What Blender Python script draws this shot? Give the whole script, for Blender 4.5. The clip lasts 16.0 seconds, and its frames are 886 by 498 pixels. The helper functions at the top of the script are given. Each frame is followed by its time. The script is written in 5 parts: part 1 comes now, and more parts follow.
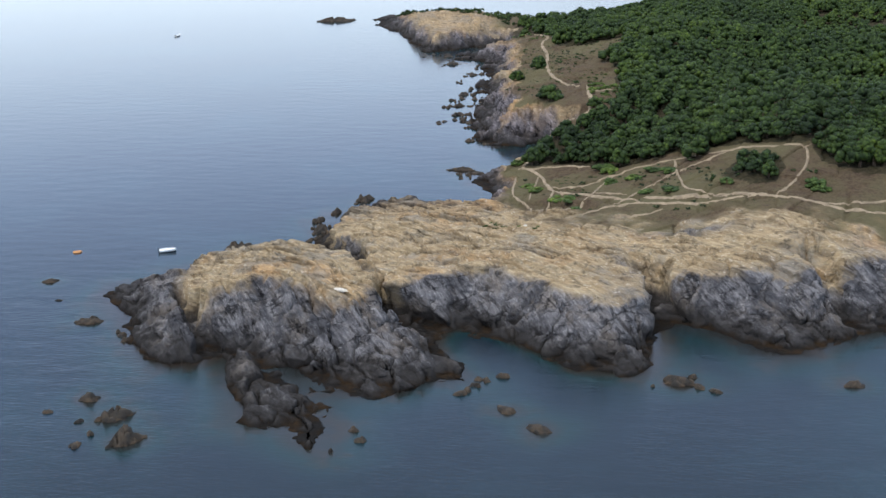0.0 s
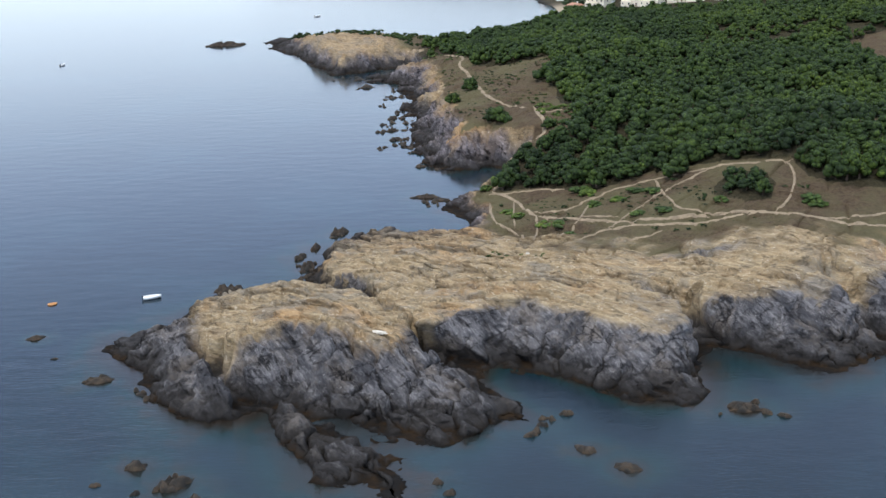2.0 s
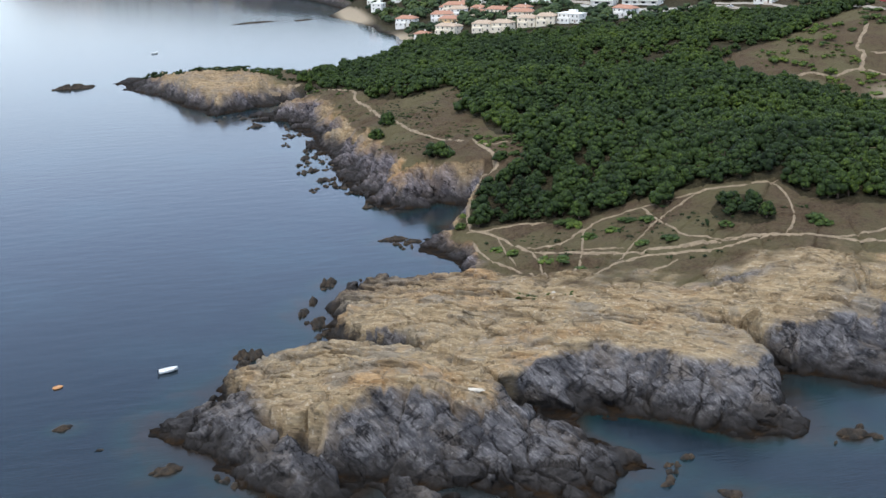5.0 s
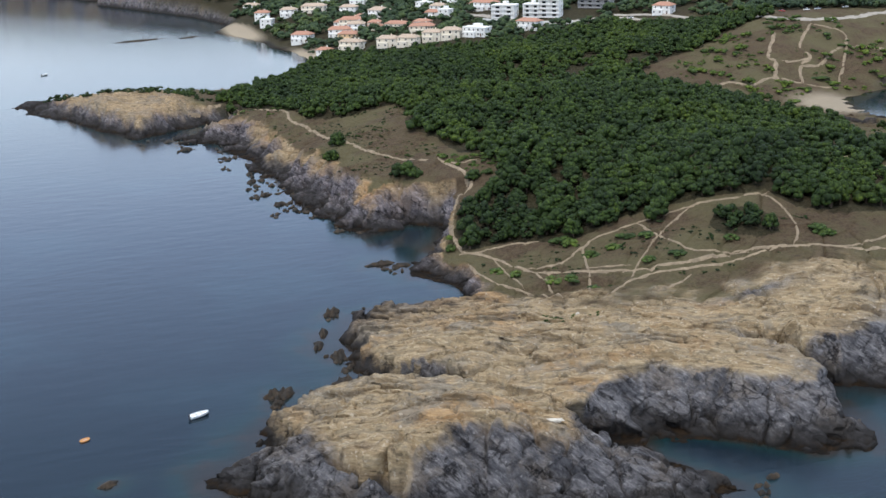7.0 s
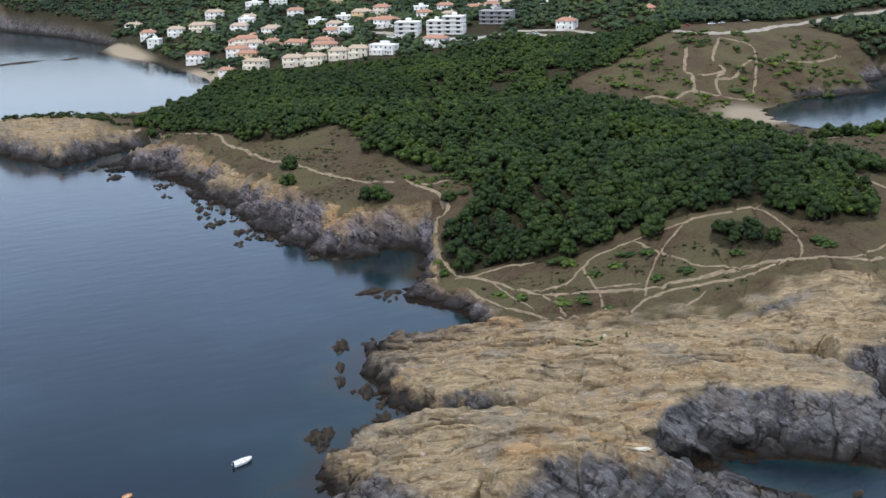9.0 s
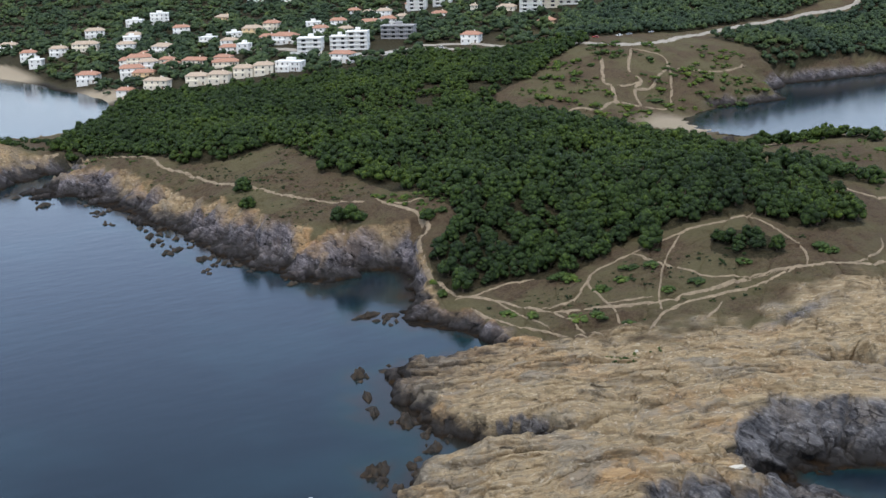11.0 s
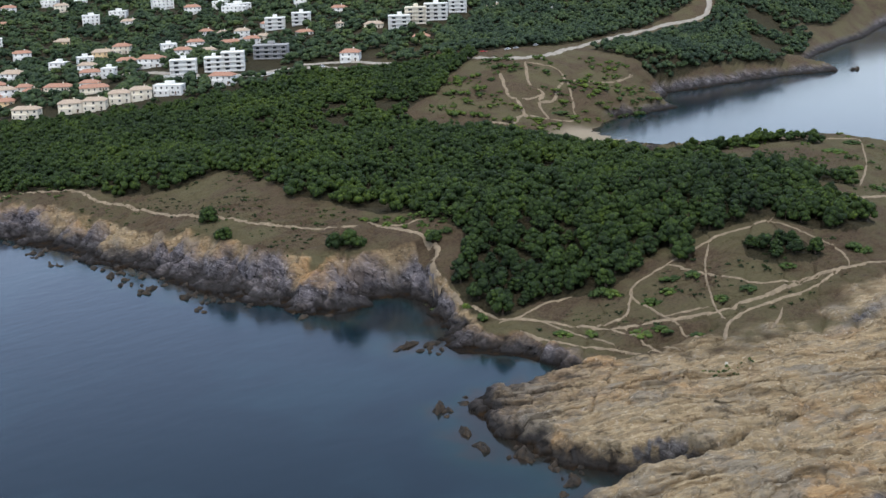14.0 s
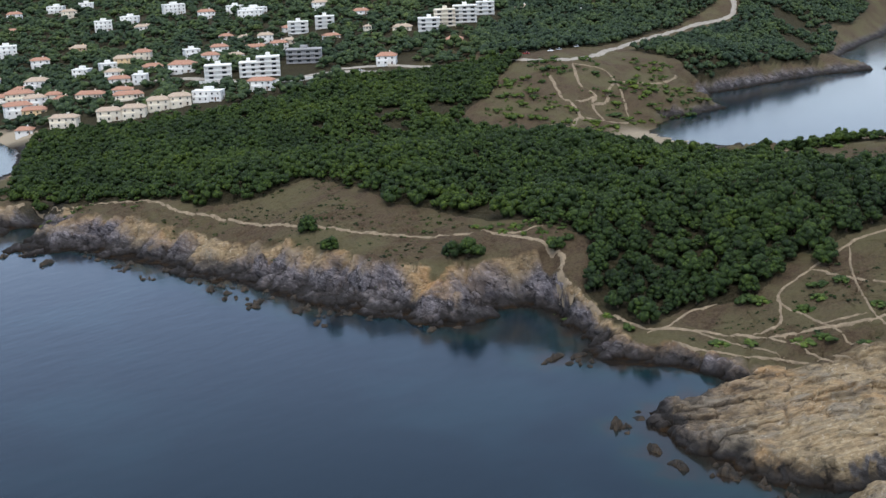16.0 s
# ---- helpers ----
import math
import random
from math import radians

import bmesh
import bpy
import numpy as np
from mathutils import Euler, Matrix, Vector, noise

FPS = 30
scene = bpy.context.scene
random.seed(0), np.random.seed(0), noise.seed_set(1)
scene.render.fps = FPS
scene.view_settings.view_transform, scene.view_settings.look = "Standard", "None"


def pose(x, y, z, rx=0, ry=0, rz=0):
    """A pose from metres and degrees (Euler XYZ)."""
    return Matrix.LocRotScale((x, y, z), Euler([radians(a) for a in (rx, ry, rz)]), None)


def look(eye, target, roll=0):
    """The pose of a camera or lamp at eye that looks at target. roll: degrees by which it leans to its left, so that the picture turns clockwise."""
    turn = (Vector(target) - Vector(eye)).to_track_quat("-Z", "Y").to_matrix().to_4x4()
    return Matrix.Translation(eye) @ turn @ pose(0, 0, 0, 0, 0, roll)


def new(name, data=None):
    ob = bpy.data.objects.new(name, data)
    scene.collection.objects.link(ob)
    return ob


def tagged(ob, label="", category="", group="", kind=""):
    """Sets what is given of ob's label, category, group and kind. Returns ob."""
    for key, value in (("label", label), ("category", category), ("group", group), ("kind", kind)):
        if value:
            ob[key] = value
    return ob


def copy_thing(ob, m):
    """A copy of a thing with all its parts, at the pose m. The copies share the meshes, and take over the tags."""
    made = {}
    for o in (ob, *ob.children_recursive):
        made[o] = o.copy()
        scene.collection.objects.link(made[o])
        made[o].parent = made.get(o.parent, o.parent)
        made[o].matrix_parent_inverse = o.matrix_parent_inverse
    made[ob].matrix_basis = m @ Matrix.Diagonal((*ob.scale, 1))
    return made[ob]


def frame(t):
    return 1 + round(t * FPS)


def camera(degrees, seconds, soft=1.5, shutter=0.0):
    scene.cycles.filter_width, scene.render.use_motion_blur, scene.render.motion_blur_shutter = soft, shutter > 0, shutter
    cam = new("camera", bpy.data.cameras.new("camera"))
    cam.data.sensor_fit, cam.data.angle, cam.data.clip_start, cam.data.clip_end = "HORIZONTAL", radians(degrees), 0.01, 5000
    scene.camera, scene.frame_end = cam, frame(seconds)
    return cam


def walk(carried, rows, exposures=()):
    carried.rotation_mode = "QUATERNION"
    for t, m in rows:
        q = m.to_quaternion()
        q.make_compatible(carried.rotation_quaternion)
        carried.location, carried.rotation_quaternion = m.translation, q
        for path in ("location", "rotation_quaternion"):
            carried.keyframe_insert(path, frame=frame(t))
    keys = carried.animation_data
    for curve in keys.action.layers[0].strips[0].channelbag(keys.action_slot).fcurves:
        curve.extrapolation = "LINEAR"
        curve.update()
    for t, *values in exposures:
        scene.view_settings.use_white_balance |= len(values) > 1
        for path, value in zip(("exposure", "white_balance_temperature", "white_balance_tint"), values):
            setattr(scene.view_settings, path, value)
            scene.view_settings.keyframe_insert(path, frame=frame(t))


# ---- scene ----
cam = camera(39.6, 16.0)
PATH = [
    (0, (4.941, -2.916, 113.853), (4.898, -1.02, 113.218), -1.3),
    (0.5, (-6.681, 0.305, 114.152), (-6.656, 2.203, 113.521), -1.2),
    (1, (-18.756, 3.832, 114.65), (-18.662, 5.729, 114.022), -1.3),
    (1.5, (-31.043, 7.589, 115.27), (-30.878, 9.482, 114.648), -1.4),
    (2, (-43.058, 11.482, 115.837), (-42.824, 13.37, 115.221), -1.4),
    (2.5, (-54.389, 15.546, 116.303), (-54.089, 17.426, 115.69), -1.3),
    (3, (-66.187, 20.291, 116.786), (-65.82, 22.162, 116.18), -1.5),
    (3.5, (-77.046, 25.178, 117.225), (-76.617, 27.037, 116.624), -1.4),
    (4, (-88.022, 30.764, 117.569), (-87.531, 32.61, 116.975), -1.6),
    (6.5, (-140.211, 62.542, 121.014), (-139.422, 64.285, 120.432), -1.8),
    (7, (-150.335, 70.088, 121.393), (-149.486, 71.804, 120.815), -1.8),
    (7.5, (-159.899, 78.063, 121.753), (-158.993, 79.751, 121.178), -1.7),
    (8, (-169.23, 86.385, 122.079), (-168.266, 88.043, 121.509), -1.7),
    (8.5, (-177.892, 94.823, 122.362), (-176.874, 96.448, 121.796), -1.6),
    (9, (-185.947, 103.718, 122.45), (-184.876, 105.311, 121.889), -1.6),
    (11.5, (-223.854, 153.274, 121.592), (-222.528, 154.67, 121.051), -1.7),
    (12, (-231.279, 164.893, 121.285), (-229.902, 166.24, 120.747), -1.8),
    (12.5, (-237.929, 176.091, 120.813), (-236.507, 177.392, 120.279), -1.7),
    (13, (-244.394, 188.333, 120.362), (-242.925, 189.583, 119.833), -1.8),
    (13.5, (-249.999, 199.739, 119.993), (-248.491, 200.944, 119.469), -1.8),
    (14, (-255.279, 210.756, 119.734), (-253.756, 211.942, 119.211), -1.9),
    (14.5, (-260.294, 222.191, 119.539), (-258.761, 223.365, 119.016), -1.9),
    (15, (-265.168, 234.584, 119.407), (-263.628, 235.748, 118.885), -2.0),
    (15.5, (-269.505, 246.746, 119.25), (-267.956, 247.9, 118.729), -2.1),
    (16, (-273.821, 259.497, 119.138), (-272.264, 260.64, 118.619), -2.3),
]
walk(cam, [(t, look(eye, target, roll)) for t, eye, target, roll in PATH], [(0.0, 0.54), (8.0, 0.36), (16.0, 0.22)])

# world, sun and exposure
world = bpy.data.worlds.new("sky")
scene.world = world
world.use_nodes = True
wn = world.node_tree
sky = wn.nodes.new("ShaderNodeTexSky")
sky.sky_type, sky.sun_disc = "NISHITA", False
sky.sun_elevation, sky.sun_rotation = radians(57), radians(228)
sky.air_density, sky.dust_density, sky.ozone_density = 1.2, 0.4, 1.0
# a closed layer of thin cloud, bright at the horizon and overhead
spot = wn.nodes.new("ShaderNodeTexCoord")
rise = wn.nodes.new("ShaderNodeSeparateXYZ")
wn.links.new(spot.outputs["Generated"], rise.inputs[0])
cloud = wn.nodes.new("ShaderNodeValToRGB")
# the darker belt between is added out of view to dim the near water
for at, colour in ((0.0, (0.84, 0.94, 1.0, 1)), (0.14, (0.72, 0.84, 1.0, 1)), (0.26, (0.41, 0.54, 0.82, 1)), (0.46, (0.225, 0.315, 0.47, 1)), (0.75, (0.78, 0.86, 0.98, 1)), (1.0, (0.90, 0.95, 1.0, 1))):
    e = cloud.color_ramp.elements[0] if at == 0.0 else cloud.color_ramp.elements[-1] if at == 1.0 else cloud.color_ramp.elements.new(at)
    e.position, e.color = at, colour
wn.links.new(rise.outputs["Z"], cloud.inputs["Fac"])
lift = wn.nodes.new("ShaderNodeMix")
lift.data_type, lift.blend_type = "RGBA", "MULTIPLY"
lift.inputs[0].default_value, lift.inputs[7].default_value = 1.0, (11.0, 11.0, 11.0, 1)
wn.links.new(cloud.outputs[0], lift.inputs[6])
haze = wn.nodes.new("ShaderNodeMix")
haze.data_type = "RGBA"
haze.inputs[0].default_value = 0.8
wn.links.new(sky.outputs[0], haze.inputs[6])
wn.links.new(lift.outputs[2], haze.inputs[7])
wn.links.new(haze.outputs[2], wn.nodes["Background"].inputs["Color"])
wn.nodes["Background"].inputs["Strength"].default_value = 0.15
sun = new("sun", bpy.data.lights.new("sun", "SUN"))
sun.data.energy, sun.data.angle, sun.data.color = 1.3, radians(14), (1.0, 0.94, 0.87)
# the sun stands high in the south-west, behind thin cloud
sun.rotation_euler = (radians(33), 0, radians(-48))


# --- plan of the land ---
COAST_SOUTH = [(99.1, 268.2), (94, 265.2), (81.8, 258), (75.8, 256.9), (70.7, 258.8), (67.4, 265.7), (62.4, 271.6), (56.2, 274.4), (50.2, 271.3), (47.2, 257.4), (43.4, 247.4),
    (38.3, 248.4), (29.1, 250.2), (23.1, 258.1), (16, 264.9), (9, 272.8), (3, 275.8), (-2, 273.7), (-3.1, 264.7), (-0, 255.8), (4, 247.9), (5.9, 243.9), (0.9, 244.9), (-6.1, 243.8),
    (-12.1, 238.8), (-18.1, 237.7), (-24.1, 239.6), (-30.1, 246.5), (-35.1, 251.4), (-43, 255.3), (-47, 260.2), (-53, 260.2), (-57.9, 255.9), (-64.9, 255.8), (-70.9, 262.7),
    (-78.9, 274.7), (-85.9, 289.6), (-91.8, 301.4), (-91.8, 308.4), (-83.8, 308.6), (-76.9, 309.7)]
COAST_NORTH = [(-74.8, 321.7), (-67.8, 328.8), (-58.8, 332.9), (-53.8, 336), (-46.8, 331.1), (-41.8, 328.2), (-33.9, 320.3), (-27.9, 318.4), (-32.9, 326.3), (-38.8, 334.2),
    (-39.8, 345.2), (-37.8, 355.2), (-32.7, 370.3), (-26.7, 383.4), (-19.6, 386.5), (-12.6, 386.6), (-4.6, 381.7), (4.4, 375.8), (10.4, 375.9), (12.5, 383), (13.6, 396), (10.6, 401),
    (6.6, 408), (11.7, 419.1), (18.7, 423.2), (24.8, 427.4), (22.8, 433.4), (31, 440.5), (38.5, 451.5), (38.5, 460.5), (30, 467), (18.9, 461.5), (11.9, 461.4), (9.9, 470.4),
    (9, 487.5), (6, 506.6), (8.1, 525.9), (12.2, 543.1), (14.3, 561.4), (10.4, 579.5), (15.6, 606), (13.6, 623.2), (15.8, 648.7), (4.7, 658.6), (2.7, 670.7), (13.9, 680.2)]
COAST_BAY = [(26.1, 684.6), (32.2, 697), (24.2, 702.9), (12, 696.5), (-0.2, 692), (-14.4, 683.5), (-22.7, 702.9), (-31.8, 735.7), (-40.8, 765.6), (-49.8, 791.3), (-54.9, 817.1), (-48.8, 836.5), (-24.7, 823.5), (12, 795.6),
    (53.1, 787.7), (104.3, 815.1), (143.7, 862.9), (158, 904.8), (162.8, 953.8), (155.6, 973.9), (161.5, 1003.9), (160.1, 1054.1), (150.2, 1104.4), (179.3, 1154.4), (171.3, 1244.6),
    (152.9, 1324.7), (130.6, 1414.8), (120.4, 1444.8), (142.5, 1484.8), (60, 1750), (-300, 4200)]
COAST_EAST = [(3800, 4200), (3800, 300), (1500, 560), (1000, 620), (881.7, 598.2), (832.6, 596.4), (745.4, 588.8), (668.2, 573), (649.3, 552), (643.3, 532.9),
    (616.2, 553.2), (571.7, 570.9), (515.2, 585.7), (489, 596), (456.9, 584.1), (436.9, 560.1), (405.7, 567.4), (389.2, 573.3), (367.4, 574), (345.7, 568.4), (328.8, 553.7),
    (318, 515), (335, 480), (350, 440), (352, 400), (330, 360), (280, 325), (220, 300), (170, 285), (130, 278), (112, 272)]
SPIT = [(-51, 262.2), (-48.9, 247.1), (-41.8, 227.9), (-33.8, 224.1), (-29.8, 217.1), (-24.8, 213.2), (-24.8, 224.2), (-30, 236.5), (-38, 248.4), (-44, 259.3)]
# hills and swells of the land: x, y, height, radius
HILLS = [(-45, 272, 11.1, 38), (25, 275, 7.9, 35), (85, 290, 5.4, 45), (-55, 320, 2.3, 40), (0, 330, 3.8, 55), (55, 345, 1, 40), (110, 350, 15, 60),
    (110, 420, 10.7, 60), (70, 470, 13.2, 45), (180, 400, 15.1, 70), (250, 400, 7.7, 60), (150, 480, 5.2, 60), (120, 550, 16, 55), (60, 540, 9.9, 40),
    (90, 610, 13.2, 55), (200, 540, 15.2, 60), (40, 640, 5.4, 50), (-10, 740, 10.1, 60), (120, 700, 9, 70), (220, 690, 9.3, 80), (300, 640, 8.1, 60),
    (390, 650, 18.1, 80), (280, 800, 7, 110), (430, 820, 11.1, 120), (500, 660, 9.6, 110), (640, 640, -9.5, 90), (200, 950, 4.7, 150), (450, 1150, 6.5, 220),
    (700, 850, 43.1, 220), (1000, 1000, 44.8, 400), (900, 700, 1.1, 200), (300, 1600, 10.7, 350), (1000, 1800, 63, 600), (2200, 1500, 200.1, 900), (500, 2800, 173.8, 900),
    (2200, 3000, 191, 1000), (-10, 240, 0.9, 40), (330, 540, -5.8, 60), (22, 500, 6.1, 32), (300, 415, 10.8, 50), (40, 440, 1.9, 28), (20, 545, 3.7, 30),
    (375, 640, 2.2, 45), (410, 575, -7.6, 45), (300, 890, 7.6, 70), (-12, 336, 2.9, 20), (17, 308, 2.1, 18), (60, 322, -2.3, 18), (46, 383, 0.4, 18),
    (22, 408, 1.6, 14), (52, 468, 1.7, 16)]
LAND = COAST_SOUTH + COAST_NORTH + COAST_BAY + COAST_EAST
# how wide the shore slope is near a place: x, y, width
SHORE = [(-18, 237, 30), (-42, 253, 22), (-70, 262, 15), (-90, 300, 10), (-62, 331, 8), (-30, 320, 4), (-38, 350, 4.5), (-20, 386, 5),
    (5, 376, 4), (12, 390, 6), (9, 404, 12), (20, 424, 8), (36, 452, 6.5), (10, 465, 17), (5, 505, 22), (11, 545, 18), (12, 600, 20),
    (14, 650, 20), (-20, 690, 9), (-52, 815, 22), (140, 860, 30), (150, 960, 70), (150, 1350, 14), (330, 555, 60), (400, 560, 16),
    (480, 585, 28), (559, 566, 26), (603, 550, 26), (630, 530, 20), (660, 566, 45), (732, 582, 70), (840, 592, 90), (98, 266, 20), (75, 256, 22), (50, 270, 7), (40, 247, 22), (20, 260, 16)]
# clefts in the rock: from, to, depth, half width
CLEFTS = [(-3, 266, -12, 281, 11.0, 5.0), (-12, 281, -17, 286, 11.0, 3.2), (-17, 286, -28, 320, 3.5, 3.6), (-27, 319, -12, 309, 4.0, 2.6), (-12, 309, 5, 299, 2.4, 2.0), (52, 270, 49, 284, 10.5, 5.0), (49, 284, 51, 293, 6.0, 5.2), (-66, 279, -56, 281, 6.5, 2.6),
    (-56, 258, -70, 290, 6.0, 2.4), (100, 268, 92, 292, 5.0, 3.5), (10, 376, 40, 352, 1.8, 3.0), (28, 456, 46, 452, 4.0, 6.0)]


def lattice(ix, iy, seed):
    n = (ix * 374761393 + iy * 668265263 + seed * 974634773) & 0xFFFFFFFF
    n = ((n ^ (n >> 13)) * 1274126177) & 0xFFFFFFFF
    return ((n ^ (n >> 16)) & 0xFFFF) / 32767.5 - 1.0


def rough(x, y, seed=0):
    """Smooth noise in [-1, 1] with cells of size 1."""
    x, y = np.asarray(x, float), np.asarray(y, float)
    fx, fy = np.floor(x), np.floor(y)
    ix, iy = fx.astype(np.int64), fy.astype(np.int64)
    u, v = x - fx, y - fy
    u, v = u * u * (3 - 2 * u), v * v * (3 - 2 * v)
    a, b = lattice(ix, iy, seed), lattice(ix + 1, iy, seed)
    c, d = lattice(ix, iy + 1, seed), lattice(ix + 1, iy + 1, seed)
    return (a + (b - a) * u) * (1 - v) + (c + (d - c) * u) * v


def layers(x, y, seed, count=4, fade=0.5):
    total, size = 0.0, 1.0
    for k in range(count):
        total = total + size * rough(x * 2 ** k + 17.3 * k, y * 2 ** k - 9.1 * k, seed + k)
        size *= fade
    return total


def outline_distance(x, y, outline):
    """Distance to a closed outline, positive inside."""
    x, y = np.asarray(x, float), np.asarray(y, float)
    best = np.full(x.shape, 1e12)
    inside = np.zeros(x.shape, bool)
    for (ax, ay), (bx, by) in zip(outline, outline[1:] + outline[:1]):
        dx, dy = bx - ax, by - ay
        k = np.clip(((x - ax) * dx + (y - ay) * dy) / (dx * dx + dy * dy), 0, 1)
        best = np.minimum(best, (x - ax - k * dx) ** 2 + (y - ay - k * dy) ** 2)
        if dy:
            inside ^= ((ay > y) != (by > y)) & (x < dx * (y - ay) / dy + ax)
    return np.where(inside, 1, -1) * np.sqrt(best)


def line_distance(x, y, ax, ay, bx, by):
    dx, dy = bx - ax, by - ay
    k = np.clip(((x - ax) * dx + (y - ay) * dy) / (dx * dx + dy * dy), 0, 1)
    return np.hypot(x - ax - k * dx, y - ay - k * dy), k


def swell(x, y):
    """The height of the land without its shores."""
    h = np.zeros(np.shape(x))
    for cx, cy, height, radius in HILLS:
        h = h + height * np.exp(-((x - cx) ** 2 + (y - cy) ** 2) / radius ** 2)
    return h


def shore_width(x, y):
    top, under = 0.0, 1e-9
    for cx, cy, width in SHORE:
        k = 1.0 / ((x - cx) ** 2 + (y - cy) ** 2 + 40.0) ** 2
        top, under = top + k * width, under + k
    return top / under


def land(x, y, fine=True):
    """Height of ground and sea bed, the distance in from the shore, and how far up the shore slope a place lies (0 to 1)."""
    x, y = np.asarray(x, float), np.asarray(y, float)
    near = np.clip((900.0 - np.hypot(x, y - 100)) / 300.0, 0, 1)
    north = np.clip((y - 400) / 30, 0, 1)
    wx = x + near * ((2.2 + 1.6 * north) * layers(x / 9, y / 9, 11, 3) + 0.7 * rough(x / 2.3, y / 2.3, 15))
    wy = y + near * ((2.2 + 1.6 * north) * layers(x / 9, y / 9, 21, 3) + 0.7 * rough(x / 2.3, y / 2.3, 25))
    d = outline_distance(wx, wy, LAND)
    s = np.clip(d / shore_width(x, y), 0, 1)
    # a low ledge, then the cliff, on the coast north of the headland
    ledge = np.clip((s + 0.06 * layers(x / 8, y / 8, 35, 2)) / 0.4, 0, 1), np.clip((s + 0.09 * layers(x / 7, y / 7, 36, 3) - 0.34) / 0.6, 0, 1)
    ledges = 0.2 * ledge[0] ** 0.7 + 0.8 * (1 - (1 - ledge[1]) ** 1.5)
    step = north * np.clip((860 - y) / 20, 0, 1) * np.clip((120 - x) / 40, 0, 1)
    h = np.maximum(swell(x, y), 1.5) * ((1 - (1 - s) ** 1.7) * (1 - step) + ledges * step)
    for ax, ay, bx, by, depth, half in CLEFTS:
        q, _ = line_distance(wx, wy, ax, ay, bx, by)
        h = h - depth * np.exp(-(q / half) ** 4) * np.clip(d / 3, 0, 1)
    h = np.where(d > 0, np.maximum(h, 0.15 + 0.02 * d), 0)
    spit = outline_distance(wx, wy, SPIT)
    h = np.maximum(h, np.where(spit > 0, 4.2 * (1 - np.exp(-np.maximum(spit, 0) / 3.0)) * np.clip((y - 207) / 35, 0.35, 1), 0))
    d = np.maximum(d, spit)
    shoal = 1 - np.abs(layers(x / 5.5, y / 5.5, 31, 4, 0.55))
    bed = -1.0 + 0.16 * np.minimum(d, 0) + 2.3 * shoal * np.exp(np.minimum(d, 0) / 7.0) * np.clip(0.5 + 0.9 * rough(x / 13, y / 13, 37), 0, 1)
    h = np.where(d > 0, h, np.clip(bed, -12, 0.9))
    if fine:
        beach = np.exp(-((x - 335) ** 2 + (y - 576) ** 2) / 42 ** 2) + np.exp(-((x - 160) / 16) ** 2 - ((y - 950) / 110) ** 2)
        cliff = np.clip(1.2 - 2 * beach, 0, 1) * np.clip((1.12 - s) * 2.4, 0, 1) * np.clip(d / 2 + 0.4, 0, 1) * near
        open_rock = bare(x, y) * np.clip(d / 2, 0, 1)
        u, v = 0.73 * x - 0.68 * y, 0.68 * x + 0.73 * y
        bend = 1.4 * layers(x / 12, y / 12, 43, 2)
        big, crack_a = blocks(u / 9 + 0.12 * bend, (v + bend) / 4.2, 45)
        small, _ = blocks(u / 3.4, (v + bend) / 1.5, 47)
        beds = 1 - np.abs(layers(u / 16 + 0.05 * h, (v + bend) / 3.1 + h / 6, 41, 4, 0.55))
        ledge_lines = 1 - np.abs(layers(u / 11, (v + bend) / 1.7, 44, 3, 0.5))
        crag = 1 - np.abs(layers(x / 6.5, y / 6.5, 51, 4, 0.55))
        joint_a = np.exp(-(crack_a / 0.08) ** 2) * np.clip(0.2 + 1.8 * rough(x / 11, y / 11, 48), 0, 1.4)
        huge, crack_c = blocks((0.9 * x + 0.4 * y + bend) / 15, (0.9 * y - 0.4 * x + bend) / 10, 49)
        # ribs that run down the seaward slabs
        ribs = 1 - np.abs(layers((0.85 * x + 0.5 * y + bend) / 2.6, (0.5 * x - 0.85 * y) / 15, 55, 4, 0.6))
        slab = (1.9 * huge + 1.2 * big + 0.4 * small + 0.3 * (crag - 0.6) + 0.8 * (ribs - 0.6) + 0.4 * (beds - 0.6) - 2.5 * joint_a - 3.0 * np.exp(-(crack_c / 0.05) ** 2) * np.clip(0.3 + 1.5 * rough(x / 20, y / 20, 58), 0, 1))
        craggy = (1.9 * big + 0.45 * small + 0.5 * (crag - 0.6) + 0.8 * (beds - 0.6) - 1.6 * joint_a)
        h = h + cliff * (slab * (1 - north) + (1.2 - 0.5 * np.clip((y - 668) / 10, 0, 1)) * (craggy + 1.9 * huge) * (1 - 0.6 * np.exp(-((x - 41) ** 2 + (y - 456) ** 2) / 13 ** 2)) * north)
        # broken ledges on the open tops: each bed ends in a small scarp to the south-west
        h = h + np.maximum(open_rock - cliff, 0) * (0.3 * huge + 0.25 * big + 0.12 * small + scarps(x, y)[0] + 0.12 * (crag - 0.6) - 0.5 * joint_a)
        h = h + 0.25 * layers(x / 22, y / 22, 61, 3) * np.clip(d / 10, 0, 1)
        h = np.where((d > 0) & (h < 0.12), 0.12, h)
    return h, d, s


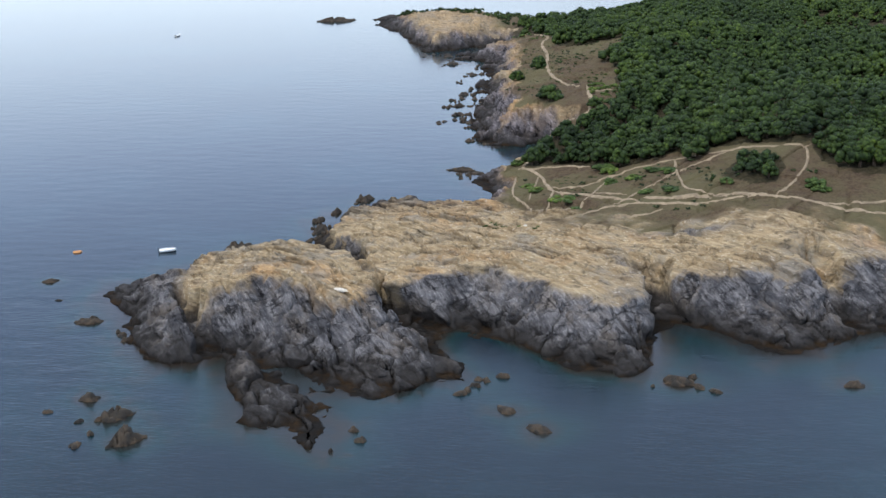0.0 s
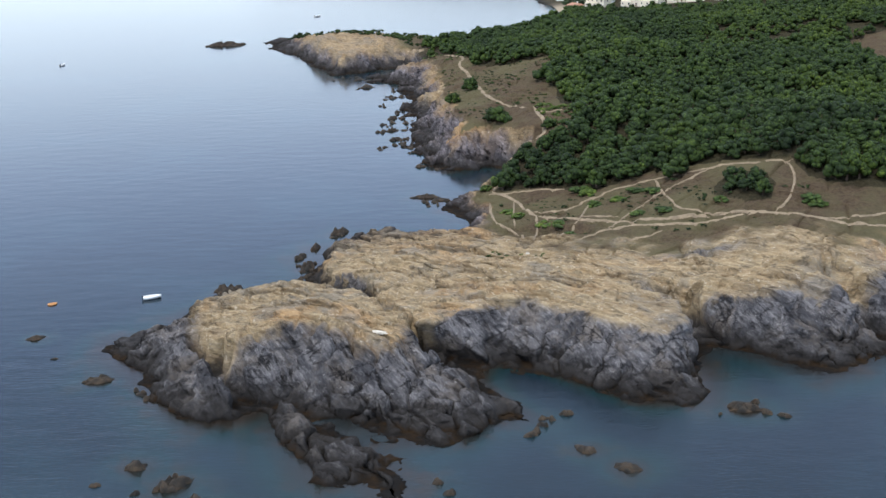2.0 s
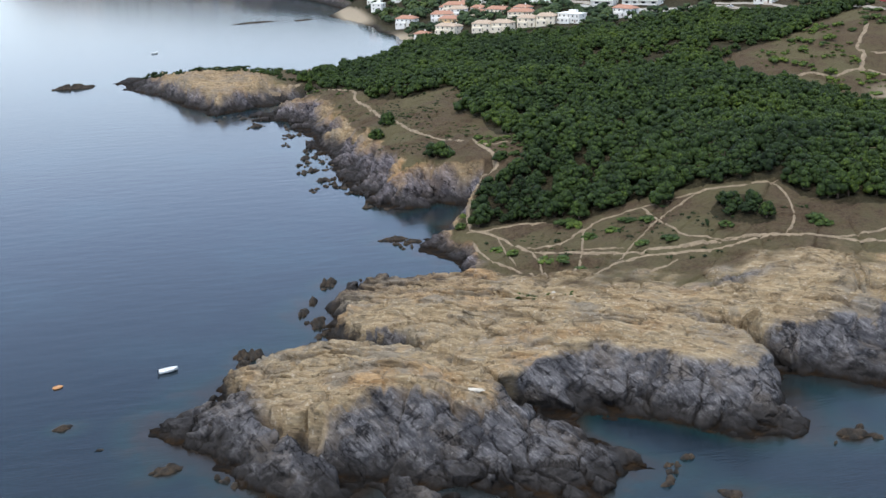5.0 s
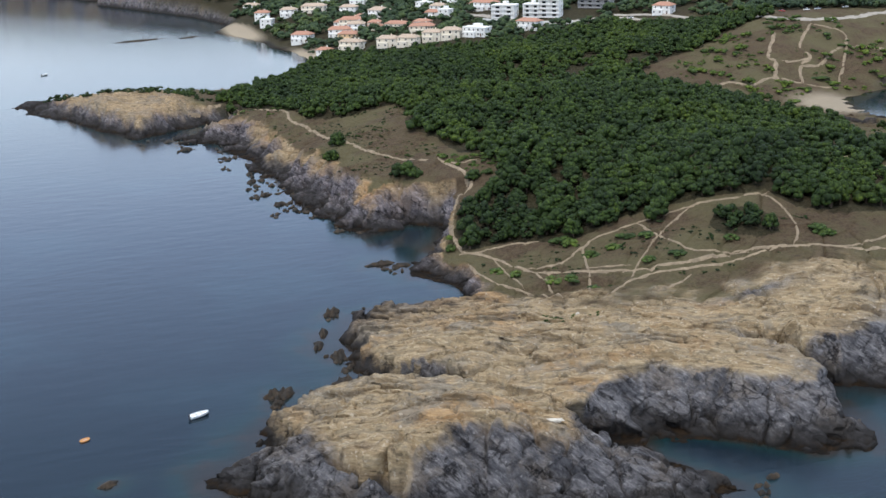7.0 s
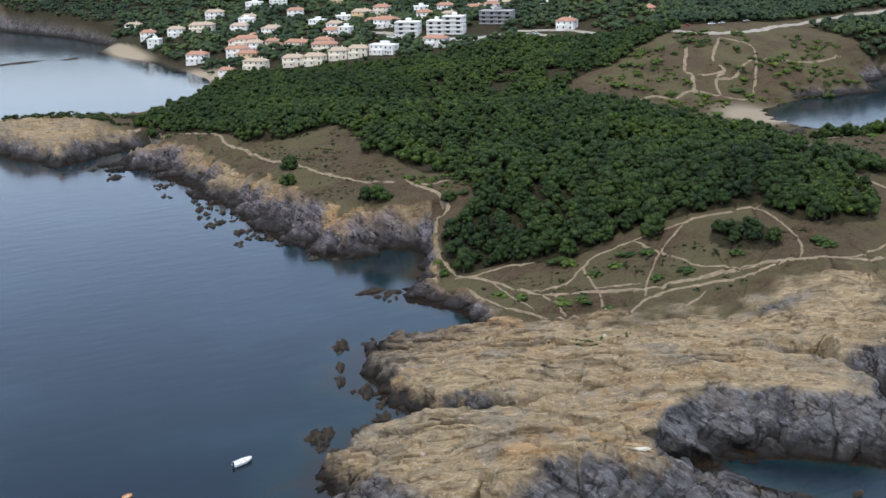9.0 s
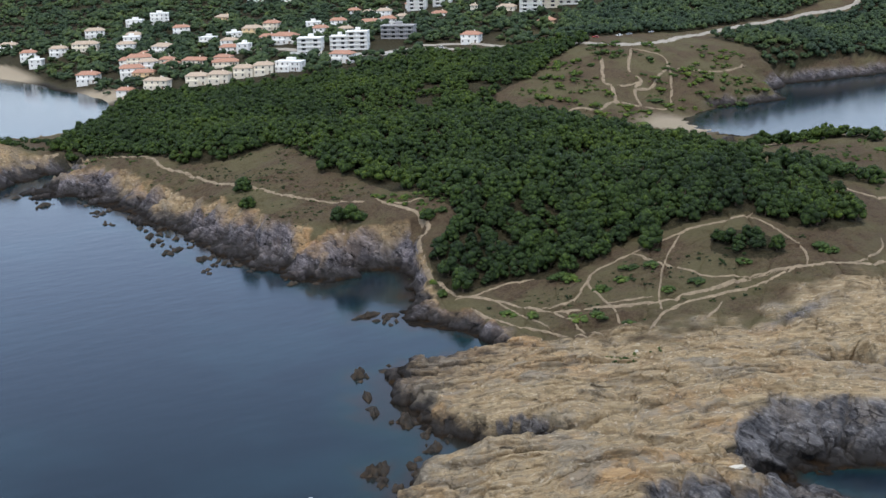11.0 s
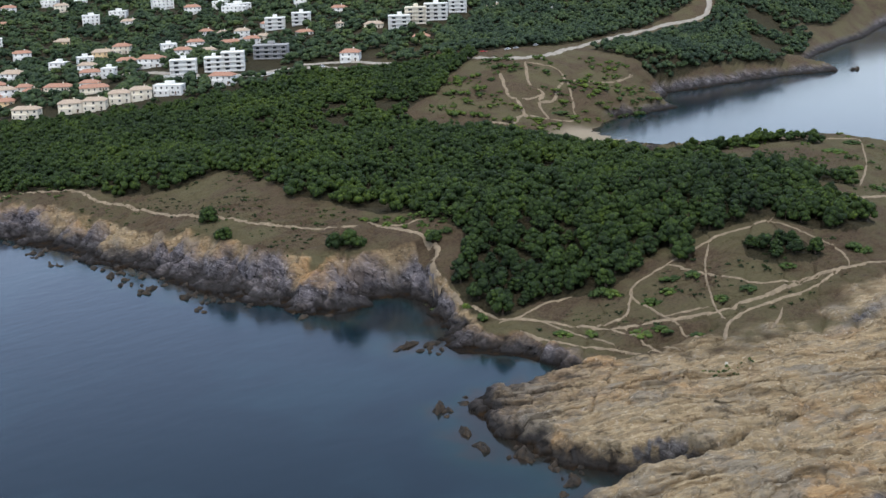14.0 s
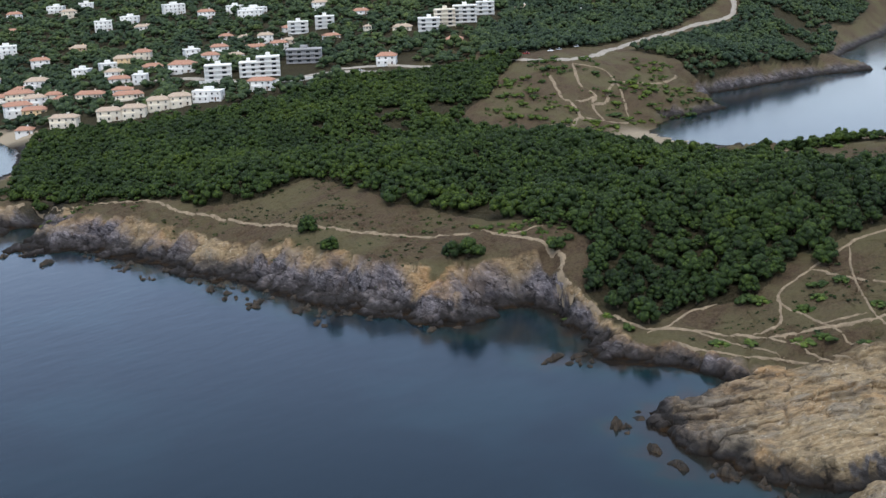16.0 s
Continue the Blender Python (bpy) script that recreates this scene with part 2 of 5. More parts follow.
def scarps(x, y):
    """Beds that end in scarps: their height, and how far their lips stand out to the south-west."""
    u, v = 0.73 * x - 0.68 * y, 0.68 * x + 0.73 * y
    wander = v + 5.5 * layers(u / 30, v / 18, 141, 3) + 1.3 * layers(u / 6.5, v / 4, 142, 2)
    tall, lip = 0.0, 0.0
    for size, rise, seed in ((12.0, 1.9, 151), (6.1, 1.35, 152), (3.1, 0.8, 153)):
        row = np.floor(wander / size).astype(np.int64)
        k = wander / size + 0.42 * lattice(np.floor(u / (size * 1.5) + 0.5 * lattice(row, row * 0, seed + 3)).astype(np.int64), row, seed)
        k = k - np.floor(k)
        here = np.clip(0.4 + 1.9 * rough(u / (size * 1.6), v / (size * 1.1), seed + 9), 0, 1.3)
        jump = 0.5 / size
        tall = tall + rise * (np.clip(k / jump, 0, 1) - k) * here
        lip = lip + 0.75 * rise * here * np.clip(k / jump, 0, 1) * np.clip(1 - (k - jump) / (1.3 / size), 0, 1)
    return tall, lip


def blocks(x, y, seed):
    """Tilted blocks of broken rock: a height for each place, and the nearness to a joint."""
    fx, fy = np.floor(x), np.floor(y)
    one, two = np.full(x.shape, 1e9), np.full(x.shape, 1e9)
    value = np.zeros(x.shape)
    for ox in (-1, 0, 1):
        for oy in (-1, 0, 1):
            ix, iy = (fx + ox).astype(np.int64), (fy + oy).astype(np.int64)
            dx = x - (ix + 0.5 + 0.42 * lattice(ix, iy, seed))
            dy = y - (iy + 0.5 + 0.42 * lattice(ix, iy, seed + 1))
            q = np.hypot(dx, dy)
            tilt = 0.5 * lattice(ix, iy, seed + 2) + 0.9 * dx * lattice(ix, iy, seed + 3) + 0.9 * dy * lattice(ix, iy, seed + 4)
            first = q < one
            two = np.where(first, one, np.minimum(two, q))
            value = np.where(first, tilt, value)
            one = np.where(first, q, one)
    return value, two - one


def bare(x, y):
    """Where the rock lies open on the headland, and on the cape."""
    edge = np.interp(x, (0, 9, 14, 18, 22, 33, 48, 60, 75, 92, 118), (415, 405, 386, 368, 352, 344, 334, 327, 321, 317, 306)) + 3 * layers(x / 16, y / 16, 71, 3)
    top = np.clip((edge - y) / 22 + 0.42 + 0.5 * layers(x / 6, y / 6, 73, 3), 0, 1) * np.clip((edge + 14 - y) / 10, 0, 1) * np.clip((170 - x) / 15, 0, 1)
    # a pale band of rock along the shore below the meadow
    for ax, ay, bx, by in ((17, 421, 10, 407), (10, 407, 15, 394), (15, 394, 14, 380)):
        top = np.maximum(top, np.clip((5.0 + 1.5 * layers(x / 5, y / 5, 75, 2) - line_distance(x, y, ax, ay, bx, by)[0]) / 3, 0, 1))
    return np.maximum(top, np.clip((y - 672) / 8, 0, 1) * np.clip((28 - x) / 12, 0, 1))


# ---- materials ----
def material(name, roughness=0.9, specular=0.3):
    m = bpy.data.materials.new(name)
    m.use_nodes = True
    b = m.node_tree.nodes["Principled BSDF"]
    b.inputs["Roughness"].default_value, b.inputs["Specular IOR Level"].default_value = roughness, specular
    return m, m.node_tree, b


def node(tree, kind, **values):
    n = tree.nodes.new("ShaderNode" + kind)
    for key, value in values.items():
        n.inputs[key].default_value = value
    return n


def turned_to(tree, place, stretch, turn):
    """The place turned about z, then scaled along the turned axes."""
    first, second = node(tree, "Mapping"), node(tree, "Mapping")
    first.inputs["Rotation"].default_value, second.inputs["Scale"].default_value = (0.0, 0.0, turn), stretch
    tree.links.new(place, first.inputs["Vector"])
    tree.links.new(first.outputs[0], second.inputs["Vector"])
    return second.outputs[0]


def grain(tree, place, scale, detail=6.0, roughness=0.6, stretch=None, turn=0.0):
    """Noise at world size; stretch: scale along each axis after a turn about z."""
    source = turned_to(tree, place, stretch, turn) if stretch else place
    n = node(tree, "TexNoise", Scale=scale, Detail=detail, Roughness=roughness)
    tree.links.new(source, n.inputs["Vector"])
    return n.outputs["Fac"]


def ramp(tree, fac, *stops):
    r = tree.nodes.new("ShaderNodeValToRGB")
    while len(r.color_ramp.elements) < len(stops):
        r.color_ramp.elements.new(0.5)
    for e, (at, c) in zip(r.color_ramp.elements, stops):
        e.position, e.color = at, (*c, 1) if len(c) == 3 else c
    tree.links.new(fac, r.inputs["Fac"])
    return r.outputs["Color"]


def mixed(tree, fac, a, b, how="MIX"):
    m = tree.nodes.new("ShaderNodeMix")
    m.data_type, m.blend_type = "RGBA", how
    for value, socket in ((fac, m.inputs[0]), (a, m.inputs[6]), (b, m.inputs[7])):
        if isinstance(value, (int, float)):
            socket.default_value = value
        elif isinstance(value, tuple):
            socket.default_value = (*value, 1)
        else:
            tree.links.new(value, socket)
    return m.outputs[2]


def maths(tree, how, a, b=0.0, c=0.0):
    m = tree.nodes.new("ShaderNodeMath")
    m.operation, m.use_clamp = how, how in ("MULTIPLY", "ADD")
    for value, socket in zip((a, b, c), m.inputs):
        if isinstance(value, (int, float)):
            socket.default_value = value
        else:
            tree.links.new(value, socket)
    return m.outputs[0]


def span(tree, value, low, high):
    r = tree.nodes.new("ShaderNodeMapRange")
    r.inputs["From Min"].default_value, r.inputs["From Max"].default_value = low, high
    tree.links.new(value, r.inputs["Value"])
    return r.outputs[0]


def bump(tree, bsdf, height, strength, distance):
    b = node(tree, "Bump", Strength=strength, Distance=distance)
    tree.links.new(height, b.inputs["Height"])
    tree.links.new(b.outputs[0], bsdf.inputs["Normal"])


def attribute(tree, name):
    a = tree.nodes.new("ShaderNodeAttribute")
    a.attribute_name = name
    return a.outputs["Fac"]


def place_of(tree):
    return tree.nodes.new("ShaderNodeNewGeometry").outputs["Position"]


def plain(name, colour, roughness=0.8, metal=0.0, scale=3.0, vary=0.25):
    """Paint, tile or wood with a soft mottling at world size."""
    m, t, b = material(name, roughness)
    p = place_of(t)
    dark = tuple(v * (1 - vary) for v in colour)
    t.links.new(ramp(t, grain(t, p, scale), (0.3, dark), (0.7, colour)), b.inputs["Base Color"])
    b.inputs["Metallic"].default_value = metal
    return m


def joints(tree, place, stretch, turn, width):
    """Dark lines along the joints of broken rock: 0 in a joint, 1 on a face."""
    spot = turned_to(tree, place, stretch, turn)
    warp = node(tree, "TexNoise", Scale=1.3, Detail=4.0, Roughness=0.6)
    tree.links.new(spot, warp.inputs["Vector"])
    both = tree.nodes.new("ShaderNodeMix")
    both.data_type, both.blend_type = "RGBA", "ADD"
    both.inputs[0].default_value = 1.0
    tree.links.new(spot, both.inputs[6])
    tree.links.new(warp.outputs["Color"], both.inputs[7])
    v = tree.nodes.new("ShaderNodeTexVoronoi")
    v.feature = "DISTANCE_TO_EDGE"
    v.inputs["Scale"].default_value = 1.0
    tree.links.new(both.outputs[2], v.inputs["Vector"])
    return span(tree, v.outputs["Distance"], 0.0, width)


def ground_material():
    m, t, b = material("ground", 0.95, 0.1)
    p = place_of(t)
    z = t.nodes.new("ShaderNodeSeparateXYZ")
    t.links.new(p, z.inputs[0])
    z = z.outputs["Z"]
    big, mid, fine = grain(t, p, 0.035, 5), grain(t, p, 0.2, 8, 0.68), grain(t, p, 1.1, 9, 0.75)
    beds = grain(t, p, 1.0, 8, 0.66, (0.06, 0.36, 0.5), 0.75)
    streaks = grain(t, p, 1.0, 7, 0.68, (0.26, 1.25, 1.3), 0.75)
    # the slate dips across the seaward faces
    turned = node(t, "Mapping")
    turned.inputs["Rotation"].default_value = (0.0, 0.0, 0.95)
    t.links.new(p, turned.inputs["Vector"])
    dip = node(t, "Mapping")
    dip.inputs["Rotation"].default_value = (0.0, -0.52, 0.0)
    t.links.new(turned.outputs[0], dip.inputs["Vector"])
    dip = dip.outputs[0]
    slate, veins = grain(t, dip, 1.0, 8, 0.7, (0.12, 0.4, 0.4)), grain(t, dip, 1.0, 8, 0.78, (0.3, 1.2, 1.2))
    wide_joints = joints(t, p, (0.08, 0.24, 0.22), 0.75, 0.07)
    close_joints = joints(t, dip, (0.03, 0.20, 0.20), 0.0, 0.07)
    cross_joints = joints(t, p, (0.05, 0.20, 0.18), -0.5, 0.06)
    flecks, blots = grain(t, p, 0.75, 5, 0.6), grain(t, p, 0.42, 6, 0.62)
    # tan weathered schist
    tan = mixed(t, 0.42, ramp(t, beds, (0.34, (0.20, 0.15, 0.095)), (0.46, (0.40, 0.30, 0.175)), (0.56, (0.51, 0.41, 0.255)), (0.68, (0.33, 0.295, 0.235))),
                ramp(t, streaks, (0.36, (0.13, 0.10, 0.07)), (0.46, (0.34, 0.26, 0.165)), (0.57, (0.52, 0.42, 0.27)), (0.66, (0.80, 0.70, 0.52))))
    tan = mixed(t, maths(t, "MULTIPLY", span(t, big, 0.54, 0.66), 0.5), tan, mixed(t, 1.0, tan, (1.18, 0.88, 0.62), "MULTIPLY"))
    tan = mixed(t, maths(t, "MULTIPLY", span(t, grain(t, p, 0.06, 7, 0.7), 0.51, 0.60), 0.65), tan, mixed(t, fine, (0.16, 0.15, 0.13), (0.40, 0.38, 0.33)))
    tan = mixed(t, maths(t, "MULTIPLY", span(t, grain(t, p, 1.0, 6, 0.65, (0.14, 0.34, 0.3), 0.75), 0.55, 0.63), 0.5), tan, mixed(t, fine, (0.11, 0.095, 0.065), (0.30, 0.265, 0.195)))
    tan = mixed(t, maths(t, "MULTIPLY", maths(t, "SUBTRACT", 1.0, wide_joints), maths(t, "MULTIPLY", span(t, mid, 0.45, 0.55), 0.7)), tan, (0.08, 0.065, 0.045))
    tan = mixed(t, maths(t, "MULTIPLY", span(t, blots, 0.56, 0.63), 0.45), tan, mixed(t, fine, (0.06, 0.048, 0.034), (0.17, 0.14, 0.10)))
    tan = mixed(t, maths(t, "MULTIPLY", span(t, flecks, 0.60, 0.67), 0.5), tan, (0.74, 0.67, 0.54))
    tan = mixed(t, attribute(t, "brown"), tan, mixed(t, 1.0, tan, (0.92, 0.82, 0.74), "MULTIPLY"))
    # grey slate with pale veins
    grey = mixed(t, 0.42, ramp(t, slate, (0.34, (0.05, 0.05, 0.056)), (0.5, (0.175, 0.175, 0.185)), (0.64, (0.35, 0.348, 0.355))),
                 ramp(t, veins, (0.38, (0.022, 0.022, 0.025)), (0.48, (0.14, 0.14, 0.15)), (0.55, (0.30, 0.30, 0.31)), (0.61, (0.50, 0.50, 0.50)), (0.68, (0.88, 0.87, 0.84))))
    grey = mixed(t, maths(t, "MULTIPLY", span(t, grain(t, dip, 1.0, 7, 0.66, (0.035, 0.13, 0.13)), 0.50, 0.60), 0.75), grey, mixed(t, veins, (0.010, 0.011, 0.014), (0.13, 0.135, 0.15)))
    grey = mixed(t, maths(t, "MULTIPLY", span(t, flecks, 0.62, 0.70), 0.55), grey, (0.50, 0.50, 0.50))
    grey = mixed(t, maths(t, "MULTIPLY", span(t, grain(t, p, 0.08, 6, 0.7), 0.50, 0.62), 0.4), grey, (0.30, 0.25, 0.19))
    broken = maths(t, "MULTIPLY", span(t, mid, 0.44, 0.56), 0.85)
    grey = mixed(t, maths(t, "MULTIPLY", maths(t, "SUBTRACT", 1.0, close_joints), broken), grey, (0.012, 0.012, 0.014))
    grey = mixed(t, maths(t, "MULTIPLY", maths(t, "SUBTRACT", 1.0, cross_joints), broken), grey, (0.012, 0.012, 0.014))
    grey = mixed(t, attribute(t, "brown"), mixed(t, 1.0, grey, (0.83, 0.83, 0.85), "MULTIPLY"), mixed(t, 1.0, grey, (1.12, 1.04, 1.08), "MULTIPLY"))
    rock = mixed(t, maths(t, "ADD", attribute(t, "grey"), maths(t, "MULTIPLY", maths(t, "SUBTRACT", mid, 0.52), 0.7)), tan, grey)
    # black lichen above the tide line with painted undercut shade, brown weed in it
    low = maths(t, "MULTIPLY_ADD", attribute(t, "brown"), 0.5, maths(t, "MULTIPLY_ADD", mid, -8.0, z))
    lichen_shade = maths(t, "SUBTRACT", 1.0, span(t, low, -2.1, 1.6))
    rock = mixed(t, maths(t, "MULTIPLY", lichen_shade, 0.93), rock, mixed(t, fine, (0.008, 0.008, 0.009), (0.062, 0.059, 0.057)))
    wet = maths(t, "SUBTRACT", 1.0, span(t, maths(t, "MULTIPLY_ADD", mid, -1.6, z), -0.7, 0.3))
    rock = mixed(t, wet, rock, mixed(t, span(t, mid, 0.46, 0.66), (0.008, 0.007, 0.006), (0.042, 0.026, 0.013)))
    soil = mixed(t, 0.5, ramp(t, mid, (0.36, (0.12, 0.082, 0.055)), (0.5, (0.185, 0.137, 0.087)), (0.64, (0.165, 0.145, 0.075))),
                 ramp(t, fine, (0.38, (0.07, 0.05, 0.034)), (0.62, (0.225, 0.175, 0.11))))
    soil = mixed(t, maths(t, "MULTIPLY", span(t, big, 0.44, 0.58), 0.75), soil, mixed(t, fine, (0.13, 0.125, 0.06), (0.27, 0.245, 0.135)))
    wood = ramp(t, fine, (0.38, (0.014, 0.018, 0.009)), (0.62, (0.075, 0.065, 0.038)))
    sand = ramp(t, fine, (0.3, (0.40, 0.34, 0.25)), (0.7, (0.52, 0.45, 0.34)))
    soil = mixed(t, 1.0, soil, (0.80, 0.80, 0.82), "MULTIPLY")
    c = mixed(t, maths(t, "ADD", attribute(t, "soil"), maths(t, "MULTIPLY", maths(t, "SUBTRACT", fine, 0.5), 1.2)), rock, soil)
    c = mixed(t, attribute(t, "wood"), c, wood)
    c = mixed(t, attribute(t, "sand"), c, sand)
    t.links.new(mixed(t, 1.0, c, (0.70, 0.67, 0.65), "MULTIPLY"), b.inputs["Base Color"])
    relief = mixed(t, attribute(t, "grey"), mixed(t, 0.5, streaks, mixed(t, 0.5, blots, fine)), mixed(t, 0.25, mixed(t, 0.5, slate, veins), mixed(t, 0.5, close_joints, cross_joints)))
    bump(t, b, mixed(t, attribute(t, "soil"), relief, fine), 1.0, 0.9)
    return m


def water_material():
    m, t, b = material("sea", 0.13, 0.5)
    b.inputs["IOR"].default_value = 1.34
    p = place_of(t)
    depth = attribute(t, "depth")
    big, weed = grain(t, p, 0.02, 5), grain(t, p, 0.11, 6, 0.65)
    c = ramp(t, maths(t, "ADD", depth, maths(t, "MULTIPLY", maths(t, "SUBTRACT", big, 0.5), 0.35)), (0.0, (0.018, 0.014, 0.011)), (0.14, (0.014, 0.016, 0.014)), (0.34, (0.006, 0.021, 0.023)),
             (0.7, (0.004, 0.013, 0.019)), (1.0, (0.0035, 0.010, 0.017)))
    # broad paler patches: soft cloud reflections painted into the water colour
    c = mixed(t, maths(t, "MULTIPLY", span(t, grain(t, p, 0.016, 5, 0.6), 0.48, 0.64), 0.5), c, (0.011, 0.029, 0.040))
    shallow = maths(t, "MULTIPLY", maths(t, "SUBTRACT", 1.0, span(t, depth, 0.15, 0.75)), span(t, weed, 0.52, 0.62))
    c = mixed(t, maths(t, "MULTIPLY", shallow, 0.75), c, (0.026, 0.018, 0.013))
    t.links.new(c, b.inputs["Base Color"])
    swell_w = grain(t, p, 1.0, 4, 0.5, (0.09, 0.20, 0.2), 0.12)
    chop = grain(t, p, 1.0, 5, 0.6, (0.35, 1.3, 1.0), 0.12)
    # the open water south of the headland is ruffled, the bay behind it lies calm
    where = t.nodes.new("ShaderNodeSeparateXYZ")
    t.links.new(p, where.inputs[0])
    breeze = span(t, maths(t, "MULTIPLY_ADD", grain(t, p, 1.0, 4, 0.55, (0.008, 0.02, 0.01), 0.12), -140.0, where.outputs["Y"]), 290.0, 170.0)
    height_w = mixed(t, maths(t, "MULTIPLY_ADD", breeze, 0.35, 0.12), swell_w, chop)
    ripple = mixed(t, maths(t, "MULTIPLY_ADD", breeze, 0.7, 0.3), (0.5, 0.5, 0.5), height_w)
    bump(t, b, ripple, 0.26, 0.8)
    return m


def foliage(name, low, mid, high, scale=0.9):
    m, t, b = material(name, 0.75, 0.2)
    p = place_of(t)
    geo = t.nodes.new("ShaderNodeNewGeometry")
    info = t.nodes.new("ShaderNodeObjectInfo")
    one = ramp(t, grain(t, p, scale, 6, 0.7), (0.3, low), (0.5, mid), (0.72, high))
    vary = mixed(t, 0.5, geo.outputs["Random Per Island"], info.outputs["Random"])
    wide = ramp(t, grain(t, p, 0.022, 4), (0.36, (0.62, 0.68, 0.72)), (0.5, (0.95, 0.97, 0.88)), (0.64, (1.35, 1.25, 0.85)))
    wide = mixed(t, 1.0, wide, ramp(t, grain(t, p, 0.17, 2), (0.36, (0.62, 0.66, 0.70)), (0.5, (1.0, 1.0, 1.0)), (0.64, (1.35, 1.25, 1.0))), "MULTIPLY")
    t.links.new(mixed(t, 1.0, mixed(t, 1.0, one, ramp(t, vary, (0.15, (0.74, 0.77, 0.80)), (0.85, (1.1, 1.08, 0.95))), "MULTIPLY"), wide, "MULTIPLY"), b.inputs["Base Color"])
    return m


GROUND, SEA = ground_material(), water_material()
PINE = foliage("pine_needles", (0.005, 0.010, 0.003), (0.019, 0.037, 0.009), (0.078, 0.116, 0.023), 1.1)
# far needles paler and bluer: the haze of distance is put into their colour
HAZED_PINE = foliage("hazed_needles", (0.010, 0.018, 0.012), (0.034, 0.056, 0.030), (0.10, 0.14, 0.07))
SCRUB = foliage("scrub_leaves", (0.020, 0.034, 0.010), (0.050, 0.080, 0.020), (0.115, 0.155, 0.042))
BARK = plain("bark", (0.10, 0.07, 0.05), 0.95, 0, 4.0, 0.5)
DIRT = plain("trodden_earth", (0.30, 0.23, 0.155), 0.95, 0, 0.5, 0.5)


def rock_material():
    m, t, b = material("reef_rock", 0.8, 0.35)
    p = place_of(t)
    z = t.nodes.new("ShaderNodeSeparateXYZ")
    t.links.new(p, z.inputs[0])
    mid, fine = grain(t, p, 0.5, 6), grain(t, p, 2.2, 7, 0.7)
    dry = mixed(t, 0.5, ramp(t, mid, (0.35, (0.018, 0.016, 0.014)), (0.65, (0.065, 0.054, 0.042))), ramp(t, fine, (0.35, (0.010, 0.009, 0.008)), (0.7, (0.10, 0.085, 0.068))))
    low = mixed(t, span(t, mid, 0.4, 0.65), (0.007, 0.006, 0.005), (0.065, 0.038, 0.017))
    t.links.new(mixed(t, span(t, maths(t, "ADD", z.outputs["Z"], mid), 0.5, 1.5), low, dry), b.inputs["Base Color"])
    bump(t, b, fine, 0.8, 0.3)
    return m


REEF = rock_material()


# ---- building helpers ----
def mesh_from(name, verts, faces):
    me = bpy.data.meshes.new(name)
    me.from_pydata([tuple(v) for v in verts], [], [tuple(f) for f in faces])
    me.update()
    return me


def big_mesh(name, verts, tris):
    """A mesh from arrays: verts (n, 3) and faces (m, 3 or 4)."""
    me = bpy.data.meshes.new(name)
    k = tris.shape[1]
    me.vertices.add(len(verts))
    me.vertices.foreach_set("co", np.ascontiguousarray(verts, np.float32).ravel())
    me.loops.add(tris.size)
    me.loops.foreach_set("vertex_index", np.ascontiguousarray(tris, np.int32).ravel())
    me.polygons.add(len(tris))
    me.polygons.foreach_set("loop_start", np.arange(0, tris.size, k, dtype=np.int32))
    me.polygons.foreach_set("loop_total", np.full(len(tris), k, np.int32))
    me.update(calc_edges=True)
    return me


def part(name, bm, mat, parent, label=""):
    me = bpy.data.meshes.new(name)
    bm.to_mesh(me)
    bm.free()
    me.materials.append(mat)
    ob = new(name, me)
    ob.parent = parent
    if label:
        tagged(ob, label)
    return ob


def box(bm, x0, x1, y0, y1, z0, z1):
    v = [bm.verts.new(p) for p in ((x0, y0, z0), (x1, y0, z0), (x1, y1, z0), (x0, y1, z0), (x0, y0, z1), (x1, y0, z1), (x1, y1, z1), (x0, y1, z1))]
    for f in ((3, 2, 1, 0), (4, 5, 6, 7), (0, 1, 5, 4), (1, 2, 6, 5), (2, 3, 7, 6), (3, 0, 4, 7)):
        bm.faces.new([v[i] for i in f])
    return bm


def thing(name, m, label, category, group="", kind=""):
    ob = new(name)
    ob.matrix_basis = m
    return tagged(ob, label, category, group, kind)


def steps(*runs):
    """Positions along an axis: runs of (from, to, spacing)."""
    return np.unique(np.concatenate([np.arange(a, b, s) for a, b, s in runs]).round(3))


def grid_faces(nx, ny):
    i = (np.arange(ny - 1)[:, None] * nx + np.arange(nx - 1)[None, :]).ravel()
    return np.stack([i, i + 1, i + nx + 1, i + nx], 1)


def set_attribute(me, name, values):
    a = me.attributes.new(name, "FLOAT", "POINT")
    a.data.foreach_set("value", np.ascontiguousarray(values, np.float32).ravel())


def height(x, y):
    return float(land(np.array([float(x)]), np.array([float(y)]))[0][0])


def within(x, y, *outlines):
    inside = np.zeros(np.shape(x), bool)
    for o in outlines:
        inside |= outline_distance(x, y, o) > 0
    return inside


